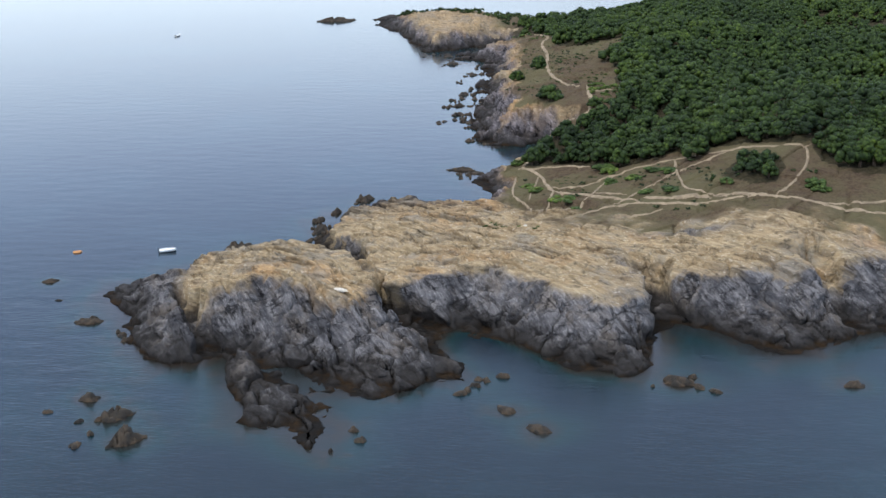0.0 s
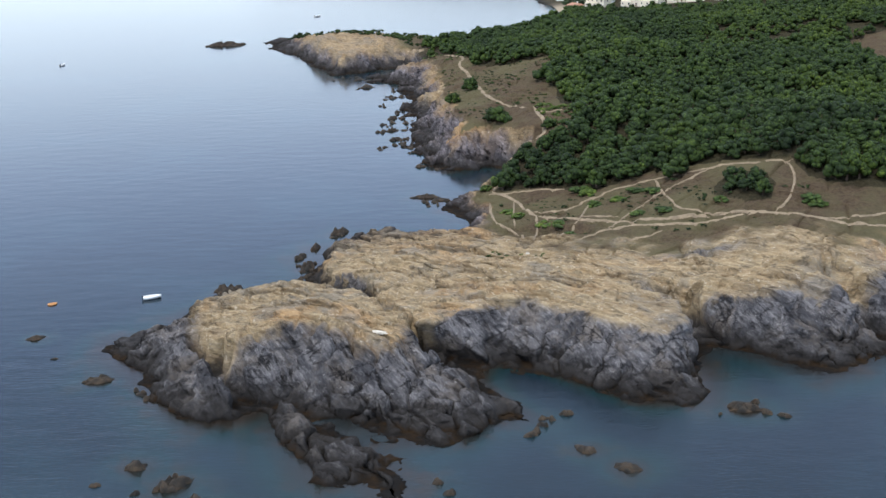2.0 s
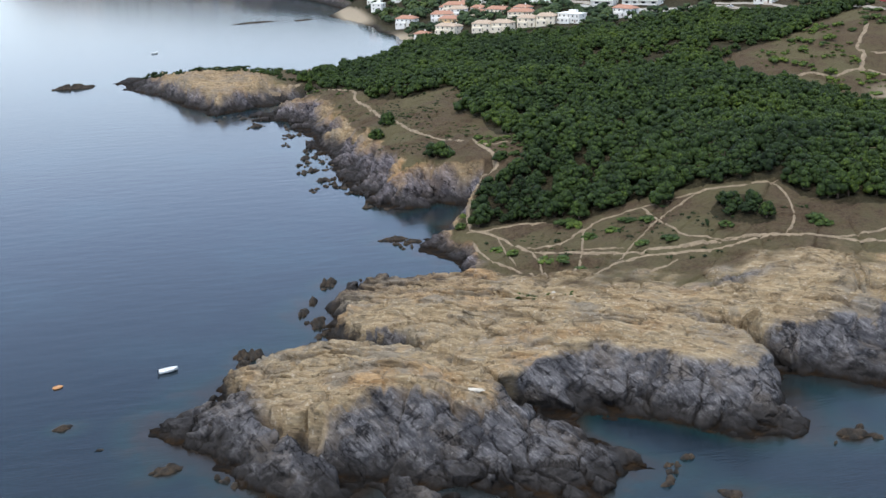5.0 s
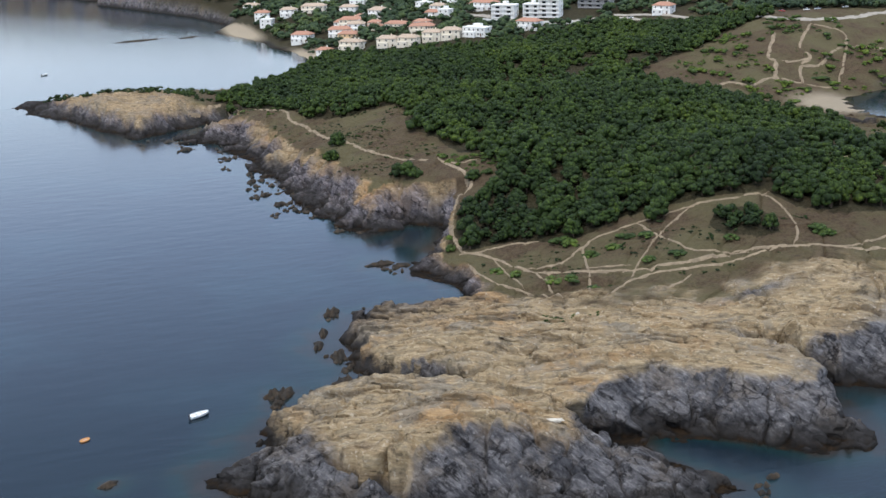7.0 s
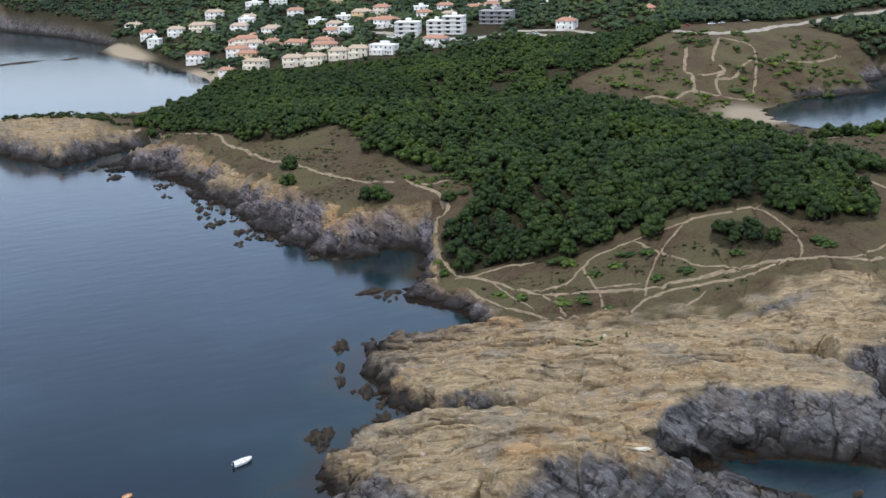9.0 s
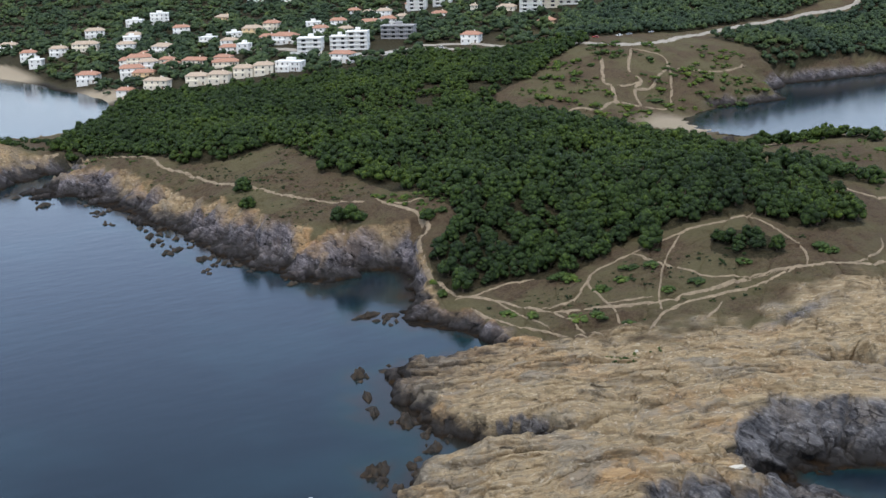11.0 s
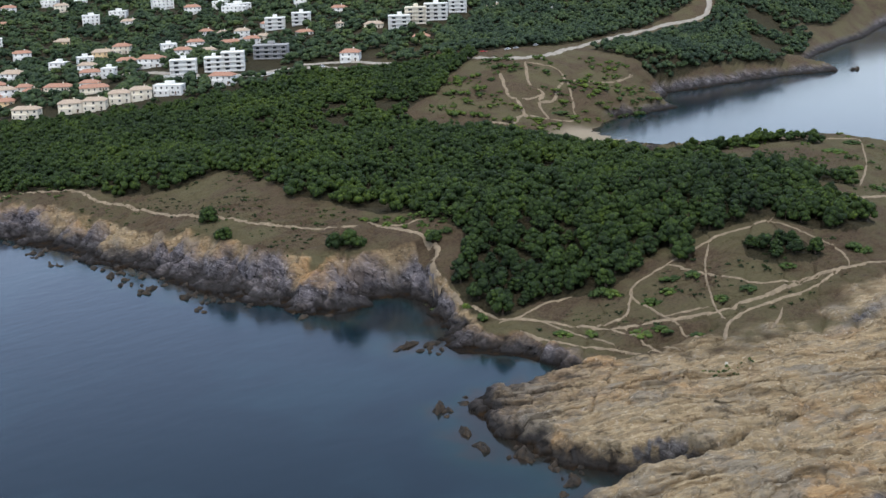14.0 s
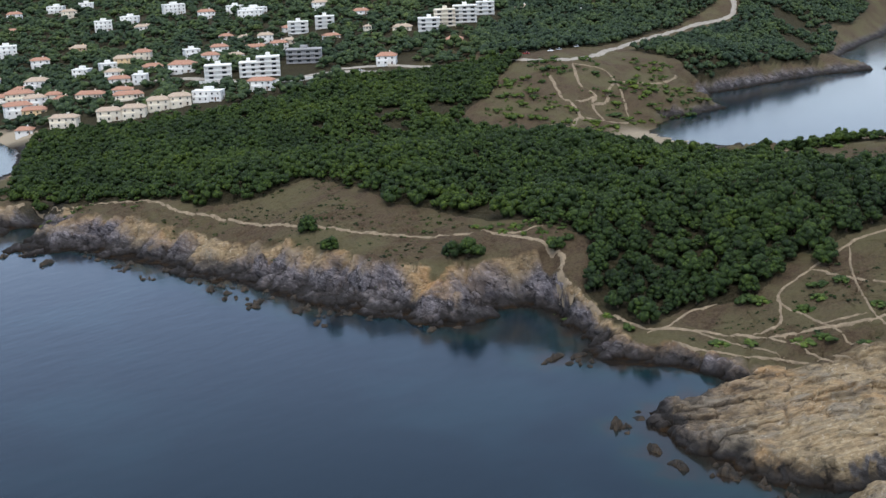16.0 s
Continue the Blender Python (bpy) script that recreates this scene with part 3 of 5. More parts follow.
# ---- woods, meadows, paths: plan ----
WOOD_WEST = [(30.9, 709.7), (68.1, 757.9), (115.5, 816), (154.3, 863), (163.5, 846.2), (194.2, 812.6), (236.3, 782.7), (264.6, 773), (322, 774.1), (352.8, 746.2), (394.9, 681.2),
    (334.5, 661.7), (303.1, 647.1), (269.7, 641.3), (247.3, 630.8), (253.5, 603.2), (240, 571.1), (161.6, 502.8), (110.5, 501.4), (64.8, 496), (69.6, 516.3), (65.8, 530.8), (74.6, 551.5), (83.1, 586.4),
    (62.9, 591.1), (50.9, 607.9), (49.7, 635.1), (42.9, 664.9)]
WOOD_EAST = [(65, 498.3), (110.7, 506.6), (161.7, 507.9), (239.9, 576.3), (260.7, 587.3), (282.9, 563.7), (281.4, 509.8), (251.2, 470), (197.4, 455.2), (171.3, 431.9), (151.9, 400.5),
    (168.1, 381.1), (160.2, 356.8), (134.3, 336.2), (118.1, 338), (108.3, 347.5), (108.6, 362.5), (99.3, 369.5), (86.4, 378), (78, 386.3), (62, 387.2), (50.5, 389.6), (39.3, 404.6), (27.6, 407.3),
    (23.7, 417.9), (37.9, 436.9), (48.8, 437.6), (57.1, 440.7), (61.4, 446.8), (64.4, 468.5)]
GROVE_A = [(79.7, 348.8), (85.9, 339.3), (92.5, 337.1), (97.4, 346.1), (97.9, 355.4), (90.3, 363.3), (83, 358)]
GROVE_B = [(312.3, 486.6), (288.7, 475.4), (290.4, 450.5), (281.4, 415), (267.5, 403.3), (269, 443), (269.3, 469.9), (296.6, 494.5)]
GROVE_C = [(208.4, 461.5), (238.6, 474.6), (204.9, 421.9), (172, 402.6), (152, 410.3), (171.3, 431.9)]
GROVE_D = [(163.6, 404.3), (192.7, 394.6), (207.5, 371.3), (196, 365.1), (172.8, 380.6), (151.9, 394.7)]
WOOD_ROAD = [(472.1, 646), (509.3, 648.2), (564.2, 651), (636.8, 659.1), (686.4, 657.8), (766.3, 686.2), (794.3, 645.2), (762.7, 604.4), (695.4, 585.3), (655.2, 577.1), (610.2, 564.9), (562.6, 587.9), (497.4, 598.5), (476.7, 618.4)]
WOOD_FAR = [(686.6, 683.2), (764.4, 711.2), (842.6, 768.2), (912.8, 797.7), (1133.2, 827.2), (1163.6, 696.3), (945.6, 635.7), (844.1, 617.2), (773, 624.6), (772.8, 697)]
WOOD_RISE = [(405.3, 682.9), (457.4, 664.8), (567.9, 672.8), (637.3, 680.1), (686.6, 683.2), (912.9, 767.6), (912.6, 908.1), (608, 850.9), (510.1, 771), (430, 751.2)]
PATHS = {
    "headland": [(147.3, 317.9), (112.4, 316.2), (98.6, 323.1), (87.7, 330.1), (73.4, 338.5), (59.3, 347.1), (47, 356.6), (42, 363.5), (32.2, 377.4), (28.9, 396.8), (23.4, 407.9)],
    "rim": [(87.7, 330.1), (75.1, 333.1), (64.1, 340), (47.6, 346.3), (32.6, 341.3)],
    "slope": [(70.5, 377.9), (68.9, 361.6), (69.7, 346.7), (78.2, 336.3)],
    "climb": [(86.4, 372.1), (71.6, 366.2), (56.7, 356.4), (46.5, 347.3)],
    "hollow": [(70.5, 377.9), (60, 382.2), (52.2, 380.4), (45.7, 369), (42.1, 361.5)],
    "spur": [(32.2, 377.4), (29.6, 364.1), (25.5, 349)],
    "shore": [(28.9, 396.8), (25.5, 380.7), (23.7, 368.1)],
    "wood_edge": [(108.7, 360.7), (99.4, 364.8), (91, 370.9), (86.4, 373.1), (70.5, 378.9)],
    "loop": [(106.9, 360.7), (104.5, 349.5), (98.8, 337.7), (93.9, 331.5), (89.6, 329.1)],
    "east_fork": [(131, 328.6), (121.9, 323.1), (110.9, 320.7), (101.6, 321.1)],
    "hub": [(22, 407), (27.8, 403), (38.7, 402), (45.8, 396.8)],
    "rim_shore": [(21.2, 399), (19.5, 388), (19.5, 376), (23.5, 366.4), (24, 353)],
    "hollow_low": [(43, 363), (38.8, 356.6), (32.4, 347)],
    "cross": [(43.4, 365.3), (49.1, 359.6), (54.6, 354.6)],
    "short_cut": [(31.9, 380), (40.2, 376), (47.9, 378.4), (55.9, 382)],
    "rock_edge": [(46.8, 334.6), (54.5, 335.5), (60.6, 337.3)],
    "cliff": [(23.4, 407.9), (30.7, 428.5), (41.1, 445.9), (50.1, 450.8), (51.7, 458.6), (52.5, 473.1), (52.7, 482.8)],
    "stub": [(52.7, 482.8), (55.2, 469.8), (63.5, 465.7)],
    "coast": [(52.7, 482.8), (47.2, 500.6), (42.6, 515.2), (40.8, 535.9), (41.5, 561.7), (44.3, 593.8), (43.3, 621.2), (47.4, 641), (40.9, 681.6), (33.8, 706.5), (8.7, 715.1), (-16.4, 736.4), (-30.4, 768.7)],
    "bay_a": [(240, 618), (257.5, 593.2), (283, 594.8), (296, 589.3), (318, 596), (332, 588.4)],
    "bay_b": [(381, 637), (354.6, 617), (352.6, 605.4), (342, 601.7), (332, 588)],
    "bay_c": [(354.8, 638.6), (330, 615), (330, 609), (318, 596)],
    "bay_d": [(342, 601.7), (356, 600), (380.7, 607), (426, 595.7), (450, 600)],
    "bay_e": [(381, 637), (392, 622), (380.7, 607), (364, 592), (345, 581), (332, 588)],
    "bay_f": [(330, 609), (342, 606), (352.6, 605.4)],
    "hill_a": [(178.4, 444.9), (183.9, 429.7), (161.1, 393), (171.6, 373.5), (176.9, 360), (205.3, 349.3)],
    "hill_b": [(272.3, 470.9), (291.4, 458.4), (278.5, 417.1), (292.2, 397.4)],
    "hill_c": [(292.2, 397.4), (249.6, 379.3), (201, 365)]}
WIDE = {"coast": 1.3, "headland": 1.3, "cliff": 1.6, "rim": 0.9, "bay_a": 2.0, "bay_b": 1.8, "bay_c": 2.2, "bay_d": 1.6, "bay_e": 1.5, "bay_f": 1.4, "hill_a": 1.8, "hill_b": 1.5}
ROAD = [(352, 802), (375, 770), (378, 689), (379, 652), (407, 641), (476, 655), (562, 667), (634, 672), (690, 665), (760, 700), (840, 760)]
STREET = [(269, 918.3), (283.4, 867.6), (296.7, 825.9), (315.4, 809.7), (347.2, 794.7), (361.9, 755.3)]


def near_path(x, y):
    best = np.full(np.shape(x), 1e9)
    for line in list(PATHS.values()) + [ROAD, STREET]:
        for (ax, ay), (bx, by) in zip(line, line[1:]):
            best = np.minimum(best, line_distance(x, y, ax, ay, bx, by)[0])
    return best


# ---- land and sea ----
def build_ground():
    xs = steps((-104, 112, 0.42), (112, 330, 2.2), (330, 760, 5), (760, 1700, 22), (1700, 3700, 120))
    xs = np.concatenate([np.arange(-330, -104, 16), xs])
    ys = steps((205, 395, 0.42), (395, 480, 0.6), (480, 700, 0.9), (700, 900, 3.0), (900, 1500, 9), (1500, 4200, 60))
    X, Y = np.meshgrid(xs, ys)
    x, y = X.ravel(), Y.ravel()
    h, d, s = land(x, y)
    smooth_h = land(x, y, False)[0]
    verts = np.stack([x, y, h], 1)
    steep = np.clip((1.02 - s) * 3, 0, 1) * np.clip(d, 0, 1) * (np.hypot(x - 100, y - 400) < 500)
    # crags: the rock is pushed sideways as well
    north = np.clip((y - 370) / 30, 0, 1)
    hy, hx = np.gradient(land(x, y, False)[0].reshape(X.shape), ys, xs)
    fall = np.hypot(hx, hy).ravel() + 0.15
    bent = 1.6 * layers(x / 7, y / 7, 83, 3)
    bed = (0.9 * h + 0.42 * x + 0.2 * y) * (1 - north) + (0.9 * h - 0.45 * y + 0.1 * x) * north + bent
    # the beds stand out over one another
    out = 0.0
    for size, far in ((4.6, 1.0), (1.9, 0.7)):
        k = bed / size - np.floor(bed / size)
        out = out + far * (np.where(k < 0.8, k / 0.8, (1 - k) / 0.2) - 0.5) * np.clip(0.6 + 1.4 * rough(x / 9, y / 9, int(size * 10)), 0, 1.3)
    verts[:, 0] += steep * (0.6 * layers(x / 3 + h / 2, y / 3, 81, 3) - out * hx.ravel() / fall)
    verts[:, 1] += steep * (0.6 * layers(x / 3, y / 3 + h / 2, 91, 3) - out * hy.ravel() / fall)
    # the sea has cut under the foot of the slabs
    under = 1.5 * steep * (1 - north) * np.exp(-((h - 0.5) / 1.1) ** 2) * np.clip(0.5 + 1.2 * rough(x / 7, y / 7, 89), 0, 1.3) / fall
    verts[:, 0] += under * hx.ravel()
    verts[:, 1] += under * hy.ravel()
    # the rock leans over the clefts
    for ax, ay, bx, by, depth, half in CLEFTS[:8]:
        q, k = line_distance(x, y, ax, ay, bx, by)
        lean = 3.0 * np.exp(-((q - half - 0.5) / 2.2) ** 2) * np.clip((h - 2) / 8, 0, 1) * (0.7 + 0.5 * rough(x / 4, y / 4, 87)) / np.maximum(q, 1.0)
        verts[:, 0] += lean * (ax + k * (bx - ax) - x)
        verts[:, 1] += lean * (ay + k * (by - ay) - y)
    # the lips of the ledges stand out over the beds below
    lip = scarps(x, y)[1] * bare(x, y) * np.clip(d / 2, 0, 1) * (1 - np.clip((1.12 - s) * 2.4, 0, 1)) * (y < 430)
    verts[:, 0] -= 0.68 * lip
    verts[:, 1] -= 0.73 * lip
    faces = grid_faces(len(xs), len(ys))
    faces = faces[(d[faces] > -22).any(1)]
    used, faces = np.unique(faces, return_inverse=True)
    faces = faces.reshape(-1, 4)
    me = big_mesh("ground", verts[used], faces)
    open_rock = bare(x, y)
    meadow = np.exp(-((x - 335) ** 2 + (y - 580) ** 2) / 44 ** 2)
    cliff = np.clip((0.95 - s) * 6, 0, 1) * np.clip((np.where((x > 300) | (y > 900), 9, 30) - d) / 6, 0, 1) * np.clip(1.5 - 2.6 * meadow, 0, 1)
    rock = np.maximum(open_rock, cliff)
    gy, gx = np.gradient(smooth_h.reshape(X.shape), ys, xs)
    to_south = np.clip((gy.ravel() - 0.6 * gx.ravel()) * 1.6 - 0.05, 0, 1)
    north = np.clip((y - 355) / 30, 0, 1)
    up = smooth_h / np.maximum(swell(x, y), 4)
    patches = 0.5 * layers(x / 14, y / 14, 111, 3)
    # grey slate on the seaward faces and low down, tan on the tops
    grey_south = np.clip(np.maximum(np.clip(to_south * 3.5, 0, 1) * np.clip((1.02 - s) * 5 + 0.7 * patches, 0, 1), np.clip((0.30 - up) * 4, 0, 1)) + 0.25 * patches, 0, 1)
    grey_south = np.maximum(grey_south, 0.9 * np.exp(-((x - 66) / 12) ** 2 - ((y - 316 + 0.3 * (x - 66)) / 3.0) ** 2))
    grey_south = np.maximum(grey_south, np.clip((-66 - x) / 5, 0, 1) * np.clip((310 - y) / 6, 0, 1))
    grey_south = np.where(outline_distance(x, y, SPIT) > -2, 1.0, grey_south)
    grey_north = np.clip((0.95 - up) * 2.5 + 1.6 * patches, 0, 1) * (0.5 + 0.5 * (s < 0.97))
    grey_south = np.maximum(grey_south, np.clip((298 - y) / 6, 0, 1) * np.clip((0.97 - s) * 5 + 0.6 * patches, 0, 1))
    set_attribute(me, "grey", (grey_south * (1 - north) + grey_north * north)[used])
    set_attribute(me, "brown", (north * np.clip(0.75 + patches, 0, 1) * np.clip((690 - y) / 20, 0.6, 1))[used])
    set_attribute(me, "soil", (np.clip(1 - rock, 0, 1) * 1.3 - 0.15)[used])
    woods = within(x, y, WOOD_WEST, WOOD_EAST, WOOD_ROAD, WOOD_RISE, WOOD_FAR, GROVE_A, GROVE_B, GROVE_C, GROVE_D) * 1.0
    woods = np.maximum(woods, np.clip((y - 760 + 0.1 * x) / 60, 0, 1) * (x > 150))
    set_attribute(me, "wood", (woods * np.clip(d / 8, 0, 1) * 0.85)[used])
    sand = np.exp(-((x - 325) ** 2 + (y - 552) ** 2) / 26 ** 2) + np.exp(-((x - 163) / 13) ** 2 - ((y - 905) / 48) ** 2) + np.exp(-((x - 164) / 10) ** 2 - ((y - 1072) / 50) ** 2)
    set_attribute(me, "sand", (np.clip(sand * 2.2 - 0.5, 0, 1) * (h < 7))[used])
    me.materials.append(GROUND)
    return tagged(new("ground", me), "rocky headland with tan tops, grey cliffs and brown earth", "ground", kind="structure")


def build_sea():
    xs = np.concatenate([np.linspace(-4500, -400, 30)[:-1], np.linspace(-400, -130, 20)[:-1], np.arange(-130, 130, 2.0), np.arange(130, 700, 8), np.linspace(700, 4500, 30)])
    ys = np.concatenate([np.linspace(-3000, 100, 20)[:-1], np.linspace(100, 200, 12)[:-1], np.arange(200, 470, 2.0), np.arange(470, 900, 4), np.linspace(900, 4500, 40)])
    X, Y = np.meshgrid(xs, ys)
    x, y = X.ravel(), Y.ravel()
    me = big_mesh("sea", np.stack([x, y, 0 * x], 1), grid_faces(len(xs), len(ys)))
    d = np.maximum(outline_distance(x, y, LAND), outline_distance(x, y, SPIT))
    for rx, ry, size in [(r[0], r[1], max(r[2], r[3])) for r in REEFS if r[2] > 5]:
        d = np.maximum(d, size * 0.35 - 1.6 * np.hypot(x - rx, y - ry))
    reach = 15 + 9 * layers(x / 28, y / 28, 101, 3) + 9 * np.exp(-((x + 45) / 30) ** 2 - ((y - 365) / 45) ** 2)
    set_attribute(me, "depth", np.clip(-d / np.maximum(reach, 4), 0.0, 1.0))
    me.materials.append(SEA)
    me.shade_smooth()
    return tagged(new("sea", me), "calm blue-grey sea with small ripples", "sea", kind="structure")


# rocks in the water: x, y, length, width, height, turn
REEFS = [(-77.8, 238.3, 6, 4, 1.6, 10), (-69.8, 229.5, 9, 6, 2.4, 30), (-64.8, 218.6, 9, 7, 2.6, 70), (-84.8, 232.2, 4, 2, 0.7, 0), (-76.8, 227.4, 3, 2, 0.8, 40),
    (-74.8, 216.4, 4, 3, 1.1, 30), (-72.8, 221.4, 2.5, 2, 0.9, 0), (-90.8, 283.5, 9, 4, 1.3, 10), (-110.7, 314, 7, 4, 0.8, 20), (-103.7, 299.2, 2.5, 2, 0.5, 0),
    (12, 247, 4, 3, 1.2, 0), (12.1, 230, 6, 4, 1.2, -50), (18.2, 221.1, 7, 4, 1.2, -40), (50.4, 242.5, 10, 4, 1.5, -20), (57.5, 237.6, 5, 2, 0.8, -20),
    (87.4, 240.2, 6, 4, 1.2, 20)]
REEFS_NORTH = [(-62.8, 339.9, 10, 6, 2.4, 10), (-65.8, 334.9, 6, 4, 1.4, 50), (-45.8, 340.1, 6, 4, 1.6, 0), (-40.8, 356.2, 8, 5, 2.0, 70), (-42.7, 366.1, 6, 3, 1.4, 60),
    (-37.7, 375.2, 7, 3, 1.5, 60), (-29.6, 389.3, 8, 4, 2.0, 20), (2.6, 426, 14, 3, 1.2, 0), (8.6, 421.1, 8, 3, 1.0, -20), (0, 518.6, 8, 5, 1.5, 30)]
REEFS_FAR = [(5.9, 470.3, 6, 3, 1.0, 0), (1.1, 536.8, 7, 4, 1.4, 20), (-1.8, 549.9, 6, 3, 1.0, 50), (3.2, 562.1, 8, 4, 1.4, 60), (-2.4, 643.1, 9, 5, 1.5, 0), (-4.4, 666.5, 7, 4, 1.2, 30),
    (-82.2, 815.1, 30, 7, 2.6, 10), (-73.9, 811.2, 12, 5, 1.6, 0), (653.4, 526.7, 14, 5, 3.0, -20), (81.8, 1094.9, 50, 5, 0.9, 5), (123.9, 1089.5, 24, 4, 0.8, 15)]
REEFS = REEFS + REEFS_NORTH + REEFS_FAR


def sea_rock(x, y, length, width, tall, turn, seed):
    """A reef: broken, tilted blocks in one low mass that barely clears the water."""
    rings, around = (6, 16) if length < 5 else (10, 26)
    a = np.arange(around) / around * 2 * math.pi
    ragged = 1 + 0.30 * rough(np.cos(a) * 1.4 + seed, np.sin(a) * 1.4 + seed, 301) + 0.22 * rough(np.cos(a) * 4 + seed, np.sin(a) * 4, 302)
    r = (np.arange(1, rings + 1) / rings)[:, None]
    px, py = (r * ragged * np.cos(a) * length / 2).ravel(), (r * ragged * np.sin(a) * width / 2).ravel()
    px, py = np.append(px, 0.0), np.append(py, 0.0)
    far = np.append(np.repeat(r.ravel(), around), 0.0)
    value, crack = blocks(px / 1.9 + seed, py / 1.1 - seed, 303)
    z = 1.1 * tall * (0.75 - 1.25 * far ** 2.2 + 0.55 * value - 0.5 * np.exp(-(crack / 0.12) ** 2)) - 0.35 * far ** 4
    verts = np.stack([px, py, z], 1)
    n, tip = around, rings * around
    faces = [(tip, k, (k + 1) % n) for k in range(n)]
    for q in range(rings - 1):
        for k in range(n):
            b, c = q * n + k, q * n + (k + 1) % n
            faces += [(b, b + n, c + n), (b, c + n, c)]
    me = big_mesh("sea_rock", verts, np.array(faces))
    me.materials.append(REEF)
    ob = new("sea_rock", me)
    ob.matrix_basis = pose(x, y, 0, 0, 0, turn)
    return tagged(ob, "dark brown weathered rock standing in the shallow sea", "rock", "rocks off the headland")


chance = random.Random(12)
for n, (x0, y0, x1, y1, count) in enumerate([(-6, 500, 4, 520, 7), (-5, 530, 8, 565, 12), (0, 580, 8, 625, 10), (-8, 630, 2, 665, 9), (-20, 668, -4, 676, 5), (-44, 340, -40, 378, 7),
        (0, 410, 8, 428, 6), (2, 238, 9, 246, 6), (-22, 214, -18, 224, 3), (-88, 280, -78, 270, 4), (46, 238, 56, 244, 4), (-36, 384, -16, 391, 5),
        (8, 472, 5, 505, 9), (5, 508, 10, 545, 9), (11, 548, 9, 580, 8), (12, 588, 12, 640, 11), (14, 462, 24, 466, 5), (-41, 340, -38, 362, 7), (-66, 331, -50, 338, 6)]):
    for k in range(count):
        u, size = chance.random(), chance.uniform(1.4, 4.6)
        REEFS.append((x0 + (x1 - x0) * u + chance.uniform(-3, 3), y0 + (y1 - y0) * u + chance.uniform(-2.5, 2.5), size, size * chance.uniform(0.5, 0.9), chance.uniform(0.5, 1.2), chance.uniform(0, 180)))
build_ground()
build_sea()
for i, r in enumerate(REEFS):
    sea_rock(*r, i * 3.7)


# ---- paths ----
def strip(name, line, half, mat, label, category, lift=0.1):
    """A ribbon laid on the ground along a smooth line, with uneven edges."""
    pts = [Vector((*p, 0)) for p in line]
    pts = [pts[0] * 2 - pts[1]] + pts + [pts[-1] * 2 - pts[-2]]
    path = []
    for a, b, c, d in zip(pts, pts[1:], pts[2:], pts[3:]):
        n = max(2, int((c - b).length / 1.1))
        for k in range(n):
            u = k / n
            path.append(0.5 * (2 * b + (c - a) * u + (2 * a - 5 * b + 4 * c - d) * u * u + (3 * b - a - 3 * c + d) * u ** 3))
    path.append(pts[-2])
    rows = 5
    grid = np.zeros((len(path), rows, 2))
    for i, p in enumerate(path):
        ahead = (path[min(i + 1, len(path) - 1)] - path[max(i - 1, 0)]).normalized()
        side = Vector((-ahead.y, ahead.x, 0))
        taper = min(1.0, 0.25 + 0.2 * min(i, len(path) - 1 - i))
        for j in range(rows):
            k = j / (rows - 1) * 2 - 1
            w = half * taper * (1 + 0.3 * noise.noise(Vector((p.x * 0.22, p.y * 0.22, k))) + 0.35 * noise.noise(Vector((p.x * 0.06, p.y * 0.06, 5))))
            q = p + side * (k * w + 0.5 * half * noise.noise(Vector((p.x * 0.12, p.y * 0.12, 9))))
            grid[i, j] = q.x, q.y
    x, y = grid[..., 0].ravel(), grid[..., 1].ravel()
    h, _, _ = land(x, y)
    h = h + np.tile([-0.05, lift + 0.06, lift + 0.12, lift + 0.06, -0.05], len(path))
    me = big_mesh(name, np.stack([x, y, h], 1), grid_faces(rows, len(path)))
    me.materials.append(mat)
    me.shade_smooth()
    return tagged(new(name, me), label, category, kind="structure")


for key, line in PATHS.items():
    strip("path_" + key, line, WIDE.get(key, 0.75) * 0.55, DIRT, "pale trodden earth footpath", "path", 0.2)
ASPHALT = plain("worn_road", (0.36, 0.32, 0.27), 0.9, 0, 0.3, 0.3)
strip("road", ROAD, 2.3, ASPHALT, "pale dusty road along the hillside", "road", 0.5)
strip("street", STREET, 3.4, ASPHALT, "pale village street", "road", 0.5)


# ---- trees ----
ICO = [(0, 0, -1), (0.7236, -0.5257, -0.4472), (-0.2764, -0.8506, -0.4472), (-0.8944, 0, -0.4472), (-0.2764, 0.8506, -0.4472), (0.7236, 0.5257, -0.4472),
    (0.2764, -0.8506, 0.4472), (-0.7236, -0.5257, 0.4472), (-0.7236, 0.5257, 0.4472), (0.2764, 0.8506, 0.4472), (0.8944, 0, 0.4472), (0, 0, 1)]
ICO_FACES = [(0, 1, 2), (1, 0, 5), (0, 2, 3), (0, 3, 4), (0, 4, 5), (1, 5, 10), (2, 1, 6), (3, 2, 7), (4, 3, 8), (5, 4, 9),
    (1, 10, 6), (2, 6, 7), (3, 7, 8), (4, 8, 9), (5, 9, 10), (6, 10, 11), (7, 6, 11), (8, 7, 11), (9, 8, 11), (10, 9, 11)]


